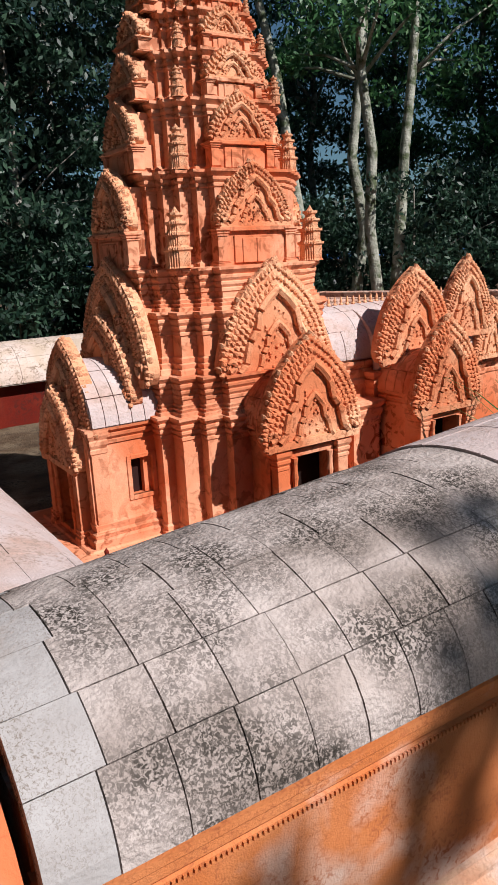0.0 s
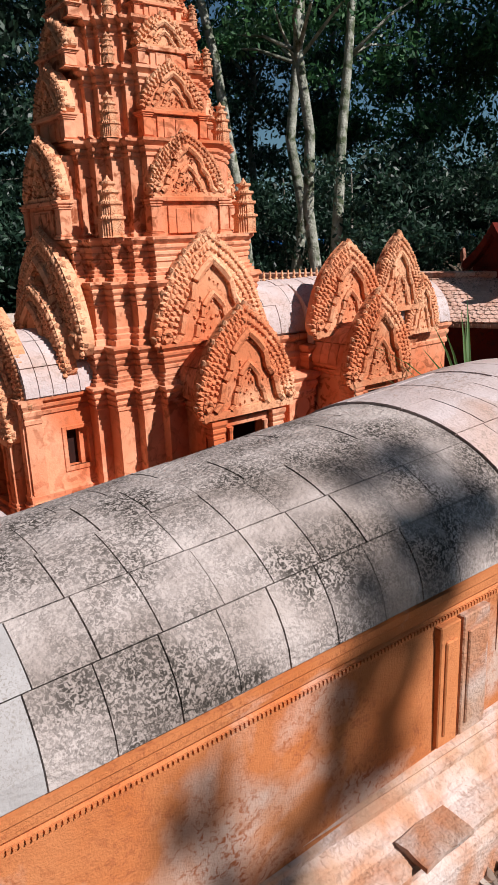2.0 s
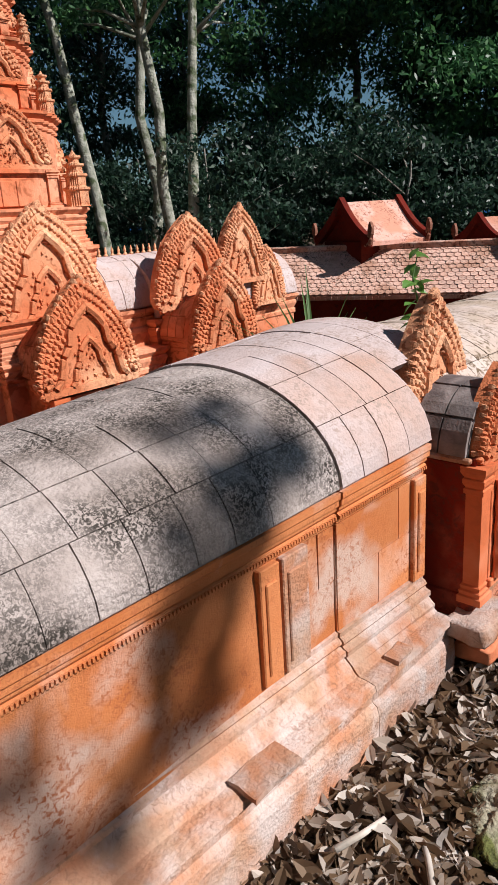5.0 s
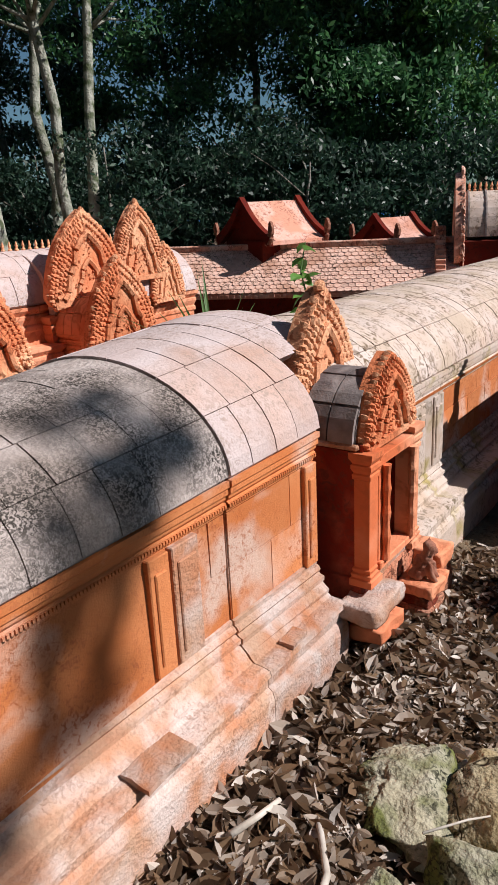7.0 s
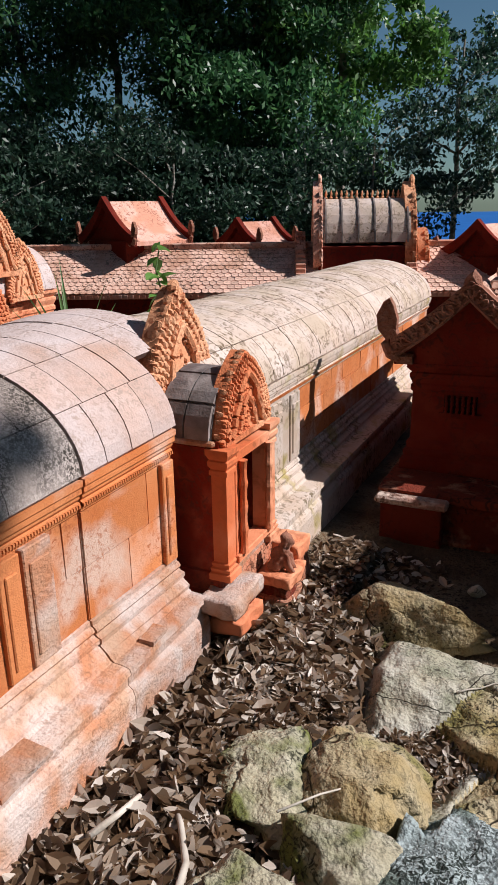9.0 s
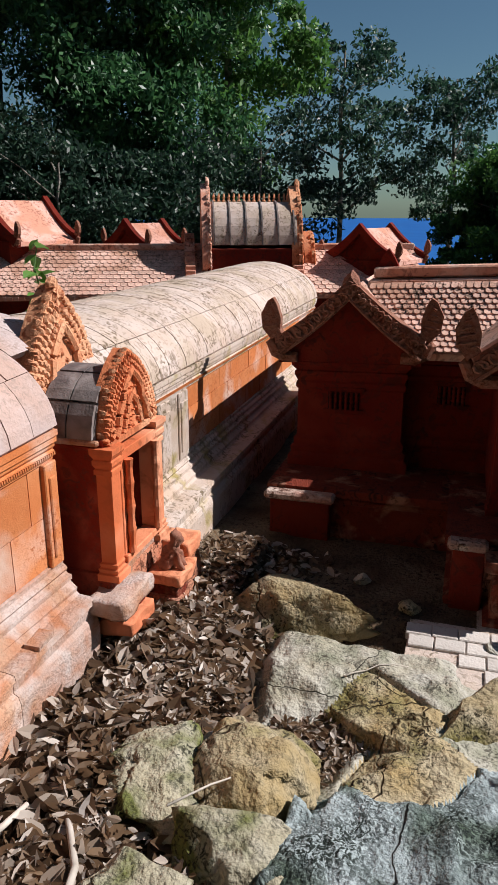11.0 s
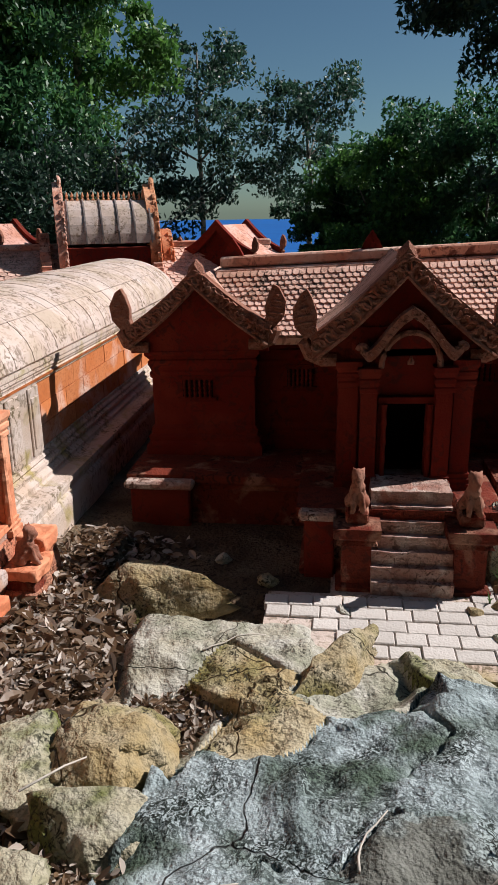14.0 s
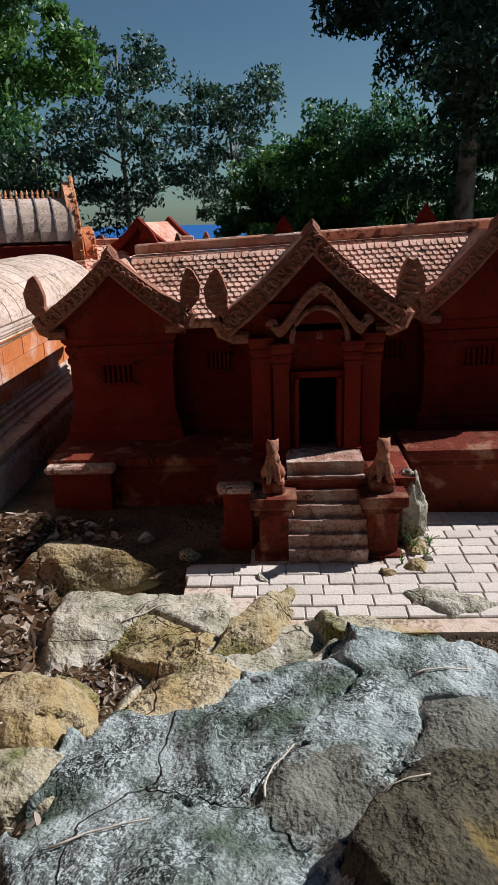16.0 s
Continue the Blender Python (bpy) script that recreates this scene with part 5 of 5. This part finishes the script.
# plates of the bedrock: x, y, height, slope along x, slope along y, stone
PLATES = [
    (2.12, -0.02, -0.048, 0.02, 0.00, "pale"), (2.03, -0.27, -0.035, 0.10, -0.06, "yellow"), (2.22, -0.33, -0.070, 0.0, 0.0, "pale"),
    (1.76, -0.39, -0.015, 0.05, -0.10, "yellow"), (1.92, -0.60, -0.055, -0.04, 0.05, "pale"), (1.99, -0.87, 0.000, -0.22, 0.03, "moss"),
    (1.79, -0.83, 0.066, -0.05, 0.10, "grey"), (1.66, -0.62, 0.020, -0.10, -0.22, "grey"), (1.68, -1.08, 0.055, -0.05, 0.06, "grey"),
    (1.47, -0.28, 0.010, -0.10, -0.10, "grey"), (1.45, -0.53, 0.058, -0.05, -0.06, "grey"), (1.50, -0.78, 0.082, -0.10, 0.02, "grey"),
    (1.42, -1.02, 0.105, -0.12, 0.02, "brown"), (1.18, -0.30, 0.075, -0.20, -0.12, "grey"), (1.12, -0.52, 0.125, -0.12, -0.05, "grey"),
    (1.24, -0.70, 0.125, -0.10, -0.05, "brown"), (1.06, -0.90, 0.235, -0.10, 0.02, "dark"), (1.20, -1.25, 0.150, -0.10, 0.02, "grey")]
PLATES += [(1.58, -1.42, 0.040, -0.10, 0.02, "grey"), (0.86, -0.25, 0.13, -0.2, -0.1, "grey"), (0.82, -0.60, 0.19, -0.2, 0.0, "brown"), (0.90, -1.40, 0.20, -0.1, 0.0, "grey"),
           (1.84, -0.12, -0.125, 0, 0, "pale"), (2.10, -1.12, -0.16, 0, 0, "pale"), (1.95, -1.55, -0.15, 0, 0, "pale"), (1.50, 0.10, -0.16, 0, 0, "yellow"), (1.05, 0.15, -0.12, 0, 0, "yellow"),
           (2.36, -0.80, -0.20, 0, 0, "pale"), (2.05, 0.30, -0.20, 0, 0, "pale")]


def bedrock(x, y):
    """The plate at a place, and the height of the rock there."""
    wx = x + 0.07 * noise.noise((x * 3.2, y * 3.2, 1)) + 0.022 * noise.noise((x * 12, y * 12, 5))
    wy = y + 0.07 * noise.noise((x * 3.2, y * 3.2, 9)) + 0.022 * noise.noise((x * 12, y * 12, 8))
    near = sorted((math.hypot(wx - p[0], wy - p[1]), k) for k, p in enumerate(PLATES))[:3]
    lie = lambda k: PLATES[k][2] + PLATES[k][3] * (wx - PLATES[k][0]) + PLATES[k][4] * (wy - PLATES[k][1])
    (d0, k0), (d1, k1), (d2, k2) = near
    wide = 0.012 + 0.09 * (0.5 + 0.5 * math.sin(k0 * k1 * 2.3 + k0 + k1))
    w = [1.0, math.exp(-((d1 - d0) / wide) ** 2), math.exp(-((d2 - d0) / wide) ** 2)]
    z = sum(a * lie(k) for a, (d, k) in zip(w, near)) / sum(w)
    if (k0 * 7 + k1 * 7) % 5 < 2:
        z -= 0.022 * math.exp(-((d1 - d0) / 0.010) ** 2)
    p = Vector((x, y, 0))
    z += 0.020 * noise.fractal(p * 3.0 + Vector((0, 0, 6)), 0.9, 2.1, 3) + 0.010 * noise.fractal(p * 11, 0.8, 2.1, 5)
    z += 0.010 * (abs(noise.noise((x * 5 + y * 4, y * 15 - x * 4, 4))) - 0.3)
    z -= 0.016 * max(0.0, noise.noise((x * 7, y * 7, 30)) - 0.45) * 4
    return k0, z


def outcrop():
    """One weathered shelf of bedrock: plates that run into one another, with a few open cracks."""
    nx, ny = 230, 270
    x0, x1, y0, y1 = 0.60, 2.40, -1.80, 0.32
    verts, cell, faces = [], [], {}
    for i in range(nx):
        for j in range(ny):
            x, y = x0 + (x1 - x0) * i / (nx - 1), y0 + (y1 - y0) * j / (ny - 1)
            k, z = bedrock(x, y)
            rim = min(1, (x - x0) / 0.1, (y - y0) / 0.15, (y1 - y) / 0.15, (x1 - x) / 0.1)
            verts.append((x, y, z - 0.3 * (1 - max(0, rim)) ** 1.5))
            cell.append(k)
    for i in range(nx - 1):
        for j in range(ny - 1):
            q = (i * ny + j, (i + 1) * ny + j, (i + 1) * ny + j + 1, i * ny + j + 1)
            faces.setdefault(cell[q[0]], []).append(q)
    stone = {"grey": ROCKG, "pale": ROCKP, "yellow": ROCKY, "moss": ROCKM, "brown": ROCKB, "dark": ROCKD}
    t = thing("rock_outcrop", (1.3, -0.8, 0), "weathered grey bedrock shelf with blue-green lichen and sandy ledges", "rock", "rocks on the slope")
    for key in sorted(faces):
        used = sorted({v for f in faces[key] for v in f})
        at_ = {v: n for n, v in enumerate(used)}
        me = bpy.data.meshes.new("rock_plate")
        me.from_pydata([verts[v] for v in used], [], [[at_[v] for v in f] for f in faces[key]])
        me.materials.append(stone[PLATES[key][5]])
        me.polygons.foreach_set("use_smooth", [True] * len(me.polygons))
        hang(new("rock_plate", me), t)


outcrop()


def stick(label, pts, r):
    bm = bmesh.new()
    tube(bm, [(x, y, max(height(x, y), bedrock(x, y)[1]) + z) for x, y, z in pts], [r * (1 - 0.6 * k / len(pts)) for k in range(len(pts))], 6)
    return tagged(part("twig", bm, TWIG, None, smooth=True), label, "twig", "fallen twigs")


TWIG = mat("bleached_wood", (0.55, 0.50, 0.44), (0.42, 0.37, 0.31), 20, bump=0.4, dist=0.003)
stick("curved bleached branch lying on the leaves", [(1.06, 0.22, 0.04), (1.16, 0.235, 0.055), (1.27, 0.27, 0.05), (1.36, 0.335, 0.05), (1.40, 0.37, 0.035)], 0.011)
stick("short pale stick lying by the plinth", [(1.25, 0.50, 0.05), (1.32, 0.475, 0.05), (1.39, 0.46, 0.045)], 0.010)
stick("thin dry twig across the rocks", [(1.40, 0.12, 0.16), (1.50, 0.06, 0.16), (1.58, 0.02, 0.14), (1.68, 0.05, 0.13)], 0.003)
for x, y, dx, dy in ((1.24, -0.58, 0.16, -0.06), (1.10, -0.70, 0.07, -0.16), (1.16, -0.20, 0.05, -0.17), (1.66, -0.93, 0.03, -0.15), (2.10, -0.14, 0.12, -0.18)):
    stick("thin dry twig lying across the bedrock", [(x + dx * f - dy * 0.25 * f * (1 - f), y + dy * f + dx * 0.5 * f * (1 - f), 0.006) for f in (0, 0.2, 0.4, 0.6, 0.8, 1)], 0.0028)

# ---- fallen leaves ----
def litter(name, n, region, size, seed, label):
    rnd = random.Random(seed)
    verts, faces = [], []
    for k in range(n):
        x, y = region(rnd)
        z = height(x, y) + rnd.uniform(0.004, 0.04)
        s = size * rnd.choice((0.45, 0.55, 0.7, 0.85, 1.0, 1.25))
        m = pose(x, y, z, rnd.gauss(0, 24), rnd.gauss(0, 24), rnd.uniform(0, 360))
        curl = rnd.uniform(-0.5, 1.1)
        b = len(verts)
        rows = [(-0.5, 0.03), (-0.25, 0.2), (0.05, 0.24), (0.3, 0.15), (0.52, 0.01)]
        for u, w in rows:
            for sgn in (-1, 0, 1):
                verts.append(tuple(m @ Vector((u * s, sgn * w * s, s * (curl * (w * abs(sgn)) + 0.25 * curl * u * u)))))
        for r in range(4):
            for c in range(2):
                i = b + r * 3 + c
                faces.append((i, i + 1, i + 4, i + 3))
    me = bpy.data.meshes.new(name)
    me.from_pydata(verts, [], faces)
    me.materials.append(LITTERS)
    return tagged(hang(new(name, me), None), label, "leaves", kind="stuff")


litter("fallen_leaves", 4200, lambda r: (r.uniform(0.7, 2.35), r.gauss(0.40, 0.14)), 0.064, 5, "dry brown and bleached fallen leaves along the gallery")
litter("fallen_leaves", 3400, lambda r: (r.uniform(1.7, 2.9), r.gauss(0.32, 0.11)), 0.045, 6, "small dry fallen leaves before the gatehouse")
litter("fallen_leaves", 2600, lambda r: (r.uniform(1.98, 2.16), r.uniform(-1.32, -1.0)), 0.013, 8, "brown gravel and leaf crumbs beside the paving")
litter("fallen_leaves", 4200, lambda r: (lambda c: (r.gauss(c[0], c[2]), r.gauss(c[1], c[3])))(r.choice(((1.84, -0.12, 0.06, 0.07), (1.80, -0.46, 0.05, 0.04), (1.52, 0.10, 0.10, 0.07), (1.95, 0.24, 0.12, 0.06), (1.25, 0.02, 0.12, 0.06)))), 0.028, 7, "fine dry leaf litter between the rocks")


# ---- far enclosure: tiled gallery, pavilions, corner tower, corner gallery ----
FM = pose(7.6, 1.5, 0, 0, 0, 22)      # local y runs along the far gallery, -x faces the court


def far_gallery():
    t = thing("tiled_gallery", FM @ Vector((0, 2.2, 0)), "long low gallery with clay tile roof across the court", "gallery", "miniature temple galleries")
    part("wall", box(bmesh.new(), -0.42, 0.42, -1.4, 5.5, -0.1, 0.52, FM), RED, t)
    for s in (-1, 1):
        bm = bmesh.new()
        extrude(bm, [(s * 0.56, 0.50), (0, 0.90), (0, 0.86), (s * 0.56, 0.46)], -1.4, 5.5, FM)
        sl = part("roof_slope", bm, RIDGE, t)
        if s < 0:
            r3 = FM.to_3x3()
            tile_slope(sl, FM @ Vector((-0.57, -1.4, 0.505)), r3 @ Vector((0, 6.9, 0)), r3 @ Vector((0.55, 0, 0.39)), 12, 100, TILE, 6, near=lambda q: q.y < 3.0)
    part("ridge_beam", box(bmesh.new(), -0.06, 0.06, -1.4, 5.5, 0.89, 0.95, FM), RIDGE, t, bevel=0.01)
    bm = bmesh.new()
    for i in range(120):
        box(bm, -0.585, -0.57, -1.38 + i * 0.057, -1.35 + i * 0.057, 0.465, 0.50, FM)
    part("dentil_band", bm, RIDGE, t, kind="stuff")
    for y in (-0.15, 0.9):
        for k in range(12):
            f = k / 11
            part("gable_block", box(bmesh.new(), -0.61 + 0.58 * f, -0.52 + 0.58 * f, y - 0.05, y + 0.05, 0.46 + 0.45 * f, 0.60 + 0.45 * f, FM), RIDGE, t, bevel=0.008)


far_gallery()


def pavilion(x, y, half, length, z0, z1, label, m=None):
    m = m or FM
    t = thing("pavilion", m @ Vector((x, y, 0)), label, "pavilion")
    part("wall", box(bmesh.new(), x, x + length, y - half * 0.7, y + half * 0.7, 0.2, z0, m), RED, t)
    line = gable_line(half, z0, z1, 0.12)
    MT = m @ TURNX
    for s in (-1, 1):
        o = [(y + s * px, pz) for px, pz in line]
        o += [(a, b - 0.04) for a, b in o[::-1]]
        part("roof_slope", extrude(bmesh.new(), o, x, x + length, MT), REDPALE, t)
        for xe in (x - 0.03, x + length - 0.03):
            o = [(y + s * px * 1.03, pz + 0.05) for px, pz in line]
            o += [(y + s * px, pz - 0.05) for px, pz in line[::-1]]
            part("bargeboard", extrude(bmesh.new(), o, xe, xe + 0.06, MT), RED, t, bevel=0.006)
            hang(new("naga_finial", FINIAL_RED), t, m @ facing(xe + 0.02, y + s * (half + 0.03), z0 - 0.03, -90) @ Matrix.Diagonal((s * 0.2, 0.22, 0.22, 1)))
    field = [(y + px, pz) for px, pz in line] + [(y - px, pz) for px, pz in line[-2::-1]]
    part("gable_wall", extrude(bmesh.new(), field, x + 0.03, x + 0.07, MT), RED, t)
    return t


pavilion(-0.35, 0, 0.46, 0.72, 0.98, 1.36, "small red pavilion with curved pale roof and dark gable", FM @ pose(0.25, 2.62, 0, 0, 0, -42))
pavilion(-0.3, 0, 0.30, 0.55, 0.90, 1.14, "low red pavilion roof behind the tiled gallery", FM @ pose(0.6, 1.35, 0, 0, 0, -42))

corner = thing("corner_tower", (7.6, 1.5, 0), "weathered gate tower with ribbed barrel roof and carved gable", "tower")
CM = FM @ Matrix.Translation((0, 0.28, -0.03))
part("lower_wall", box(bmesh.new(), -0.35, 0.35, -0.45, 0.45, 0.0, 0.95, CM), RED, corner, bevel=0.01)
CT = CM @ pose(0, 0, 0, 0, 0, 90)
bedc = part("barrel_roof", vault(bmesh.new(), -0.42, 0.42, 0, 0.34, 0.98, 0.40, 0.04, 14, m=CT), ROOF3, corner)
for i in range(6):
    part("roof_rib", vault(bmesh.new(), -0.40 + i * 0.155, -0.385 + i * 0.155, 0, 0.35, 0.98, 0.415, 0.03, 12, m=CT), DARKTILE, bedc)
part("roof_edge", vault(bmesh.new(), -0.43, 0.43, 0, 0.36, 0.98, 0.16, 0.03, 6, m=CT, a0=0.0, a1=0.5), DARKTILE, bedc)
pediment(corner, CM @ facing(0, -0.47, 0.75, 0), 0.72, 0.78, 0.10, CARVE, 0.075, 3)
pediment(corner, CM @ facing(0, -0.62, 0.60, 0), 0.50, 0.50, 0.10, CARVE, 0.07, 3)
pediment(corner, CM @ facing(0, 0.42, 0.75, 0), 0.74, 0.80, 0.08, RIDGE, 0.075, 2)
for i in range(16):
    piece("crest_finial", FINIAL, corner, CM @ pose(0, -0.38 + i * 0.05, 1.37) @ Matrix.Diagonal((1.6, 1.6, 1.6, 1)))
pavilion(-0.35, 0, 0.40, 0.66, 0.80, 1.10, "low red pavilion with pale sagging roof beside the corner tower", FM @ pose(-0.05, -1.0, 0, 0, 0, -42))

# gallery on the near left side of the court, and beyond it
def side_gallery(name, x0, x1, y0, y1, ez, h, label, roof):
    t = thing(name, ((x0 + x1) / 2, (y0 + y1) / 2, 0), label, "gallery", "miniature temple galleries")
    part("wall", box(bmesh.new(), x0 + 0.05, x1 - 0.05, y0, y1, -0.05, ez), WALL, t)
    half, xc = (x1 - x0) / 2, (x0 + x1) / 2
    roof_stones(t, y0, y1, xc, half, ez, h, 12, angles(2, 40, 66, 90, 114, 140, 178), roof, m=TURNX, seed=21)
    return t


side_gallery("gallery", 0.0, 0.80, 1.05, 4.6, 0.58, 0.20, "pale gallery roof running away beside the court", ROOF2)
gl = thing("gallery", (1.0, 6.6, 0), "low weathered gallery with red wall behind the tower", "gallery", "miniature temple galleries")
part("wall", box(bmesh.new(), -1.5, 3.8, 6.3, 6.5, -0.1, 0.42), RED, gl)
roof_stones(gl, -1.5, 3.8, 6.6, 0.42, 0.42, 0.34, 14, angles(2, 40, 66, 90, 135, 178), ROOF3, seed=30)


# ---- trees ----
def leaf_cloud(name, clumps, per, size, material, seed, parent):
    g = np.random.default_rng(seed)
    allv, n = [], 0
    for (cx, cy, cz, r) in clumps:
        k = int(per)
        c = np.array((cx, cy, cz)) + np.clip(g.normal(size=(k, 3)), -1.5, 1.5) * r * np.array((0.62, 0.62, 0.34))
        a = g.normal(size=(k, 3))
        a[:, 2] -= 0.5
        a /= np.linalg.norm(a, axis=1)[:, None]
        b = np.cross(a, g.normal(size=(k, 3)))
        b /= np.linalg.norm(b, axis=1)[:, None]
        s = size * g.uniform(0.6, 1.3, size=(k, 1))
        q = np.stack((c - a * s * 0.55, c - b * s * 0.24 - a * s * 0.05, c + a * s * 0.6, c + b * s * 0.24 - a * s * 0.05), axis=1)
        allv.append(q.reshape(-1, 3))
        n += k
    v = np.concatenate(allv)
    me = bpy.data.meshes.new(name)
    me.from_pydata(v.tolist(), [], np.arange(4 * n).reshape(-1, 4).tolist())
    me.materials.append(material)
    return hang(new(name, me), parent)


def tree(x, y, h, r, label, seed, material=None, per=170, clumps=60, size=0.12, low=0.3, trunk=0.12, lean=(0, 0), z=None, bark=None):
    rnd = random.Random(seed)
    clumps, per = int(clumps * 1.5), int(per * 0.75)
    z = height(x, y) - 0.2 if z is None else z
    t = thing("tree", (x, y, z), label, "tree", "trees round the temple")
    top = Vector((x + lean[0], y + lean[1], z + h * 0.9))
    pts = [Vector((x, y, z)).lerp(top, k / 9) + Vector((rnd.gauss(0, 0.04), rnd.gauss(0, 0.04), 0)) * (h * 0.15 if k else 0) for k in range(10)]
    bm = bmesh.new()
    tube(bm, pts, [trunk * (1 - 0.085 * k) for k in range(10)], 8)
    tr = part("trunk", bm, bark or BARK, t, smooth=True)
    cl = []
    for k in range(10):
        f = rnd.uniform(low, 0.95)
        b = pts[min(9, int(f * 9))]
        a = rnd.uniform(0, 6.28)
        e = b + Vector((math.cos(a), math.sin(a), rnd.uniform(0.15, 0.8))) * r * rnd.uniform(0.5, 0.95)
        mid = b.lerp(e, 0.5) + Vector((rnd.gauss(0, 0.1), rnd.gauss(0, 0.1), 0.12)) * r * 0.4
        bm = bmesh.new()
        tube(bm, [b, mid, e], [trunk * 0.35, trunk * 0.22, trunk * 0.08], 5)
        part("limb", bm, bark or BARK, tr, smooth=True)
        cl.append((*e, r * 0.2))
    while len(cl) < clumps:
        f = low + (1 - low) * rnd.random() ** 0.8
        b = pts[0].lerp(pts[9], f)
        a = rnd.uniform(0, 6.28)
        rr = r * math.sqrt(rnd.random()) * (1.0 - 0.55 * abs(f - 0.62) / 0.5)
        cl.append((b.x + math.cos(a) * rr, b.y + math.sin(a) * rr, b.z + rnd.uniform(-0.2, 0.4) * r * 0.5, r * rnd.uniform(0.12, 0.27)))
    leaf_cloud("crown", cl, per, size, material or LEAF, seed, t)
    return t


def at(deg, dist):
    return (0.3 + dist * math.cos(radians(deg)), -0.2 + dist * math.sin(radians(deg)))


DARKT = "dark leafy forest tree behind the temple"
for i, (deg, dist, hh, rr) in enumerate(((84, 13, 9, 2.2), (77, 14, 10, 2.4), (71, 12.5, 9, 2.2), (64, 15, 10, 2.3), (58, 15.5, 9, 2.3), (52, 15, 8.5, 2.3), (46, 15, 9, 2.4), (40, 14, 8.5, 2.4), (34, 14, 9, 2.4),
                                         (28, 13, 8.5, 2.4), (22.5, 13, 8, 2.2))):
    # trees furthest left take the leaf with shade in its colour
    tree(*at(deg, dist), hh, rr, DARKT, 40 + i, LEAF if deg < 44 else LEAFD if deg < 68 else LEAF_SHADED, per=480, clumps=52 if 30 < deg < 66 else 76, size=0.105, low=0.05, trunk=0.10)
for i, (deg, dist, hh, ln) in enumerate(((52.0, 9.7, 9, (-0.9, 0.7)), (50.4, 9.9, 9, (0.5, -0.2)), (47.6, 9.6, 9, (-0.3, 0.3)), (46.6, 9.9, 9, (0.4, -0.3)))):
    tree(*at(deg, dist), hh, 1.5, "slim pale-barked tree with thin crown", 70 + i, LEAF, per=150, clumps=26, size=0.09, low=0.45, trunk=0.085, lean=ln, bark=PALEBARK)
for i in range(15):
    deg = 15 + i * 5
    x, y = at(deg, 10.5 + (i % 3))
    # shade under the canopy is painted into these shrubs' leaves
    tree(x, y, 2.6, 1.5, "shrub behind the temple, canopy shade put into its leaf colour", 150 + i, LEAF_SHADED, per=260, clumps=30, size=0.08, low=0.0, trunk=0.04)
tree(*at(17.5, 14), 8, 1.8, "broad green tree with drooping bright leaves", 90, LEAFB, per=420, clumps=66, size=0.115, low=0.25)
tree(*at(9.4, 18), 6.0, 1.6, "slender tree with open branches against the sky", 91, LEAFD, per=200, clumps=44, size=0.11, low=0.3, trunk=0.08)
tree(*at(1.4, 19), 5.6, 1.7, "slender tree with an airy crown against the sky", 92, LEAFD, per=190, clumps=44, size=0.11, low=0.35, trunk=0.08)
tree(*at(-16.5, 13), 8, 2.3, "big dark tree with spreading crown", 93, LEAFD, per=460, clumps=100, size=0.12, low=0.30, trunk=0.2)
for i, (deg, dist, hh, rr) in enumerate(((-0.5, 16, 3.6, 1.0), (-4, 15, 4.2, 1.7), (-7, 16, 4.8, 2.0), (-12, 15, 4.6, 2.0), (-18, 16, 5, 2.2), (-24, 15, 5, 2.2))):
    x, y = at(deg, dist)
    tree(x, y, hh, rr, "dense green bush below the sky line", 110 + i, LEAFB if i % 3 == 1 else LEAF, per=420, clumps=56, size=0.10, low=0.02, trunk=0.06, z=-1.6)
x, y = at(2.4, 14)
tree(x, y, 1.9, 0.35, "small bright green shrub before the sea", 130, LEAFB, per=220, clumps=26, size=0.09, low=0.02, trunk=0.04, z=-1.5)
for i, (deg, dist) in enumerate(((80, 9.5), (74, 10.5))):
    # these two also wear the leaf colour with shade painted in
    tree(*at(deg, dist), 8.5, 1.8, DARKT, 180 + i, LEAF_SHADED, per=380, clumps=70, size=0.10, low=0.1, trunk=0.09)
# unseen trees added behind the path, to cut the fill light from the sky
for i, (deg, dist) in enumerate(((116, 9), (130, 6.5), (152, 5.0), (174, 5.0), (196, 5.0), (218, 5.5), (140, 9), (165, 9), (190, 9), (238, 8))):
    x, y = at(deg, dist)
    tree(x, y, 8.5, 3.0, "added unseen tree behind the path that blocks sky light", 200 + i, LEAFD, per=120, clumps=70, size=0.34, low=0.1, trunk=0.12)
# the tree on the sunny side, whose leaves dapple the near wall
shade = Vector((1.47, 0.72, 1.0)) + SUN * 8.5
tree(shade.x - 4.5, shade.y + 1.5, (shade.z + 0.2) / 0.9, 0.30, "leafy leaning tree on the slope that shades the near gallery", 140, LEAF, per=46, clumps=16, size=0.085, low=0.91, trunk=0.05, lean=(4.5, -1.5), z=-0.2)
for x, y, n, size in ((2.60, -1.12, 9, 0.09), (2.53, -1.15, 7, 0.07), (2.66, -1.19, 8, 0.08), (2.50, -1.06, 6, 0.05)):
    plant_blades("weed_tuft", x, y, -0.075, n, size, "small dry green weed beside the stair", 0.004)
plant_blades("grass_tuft", 3.20, 2.0, 0.05, 22, 1.02, "long green grass blades in the court", 0.022)
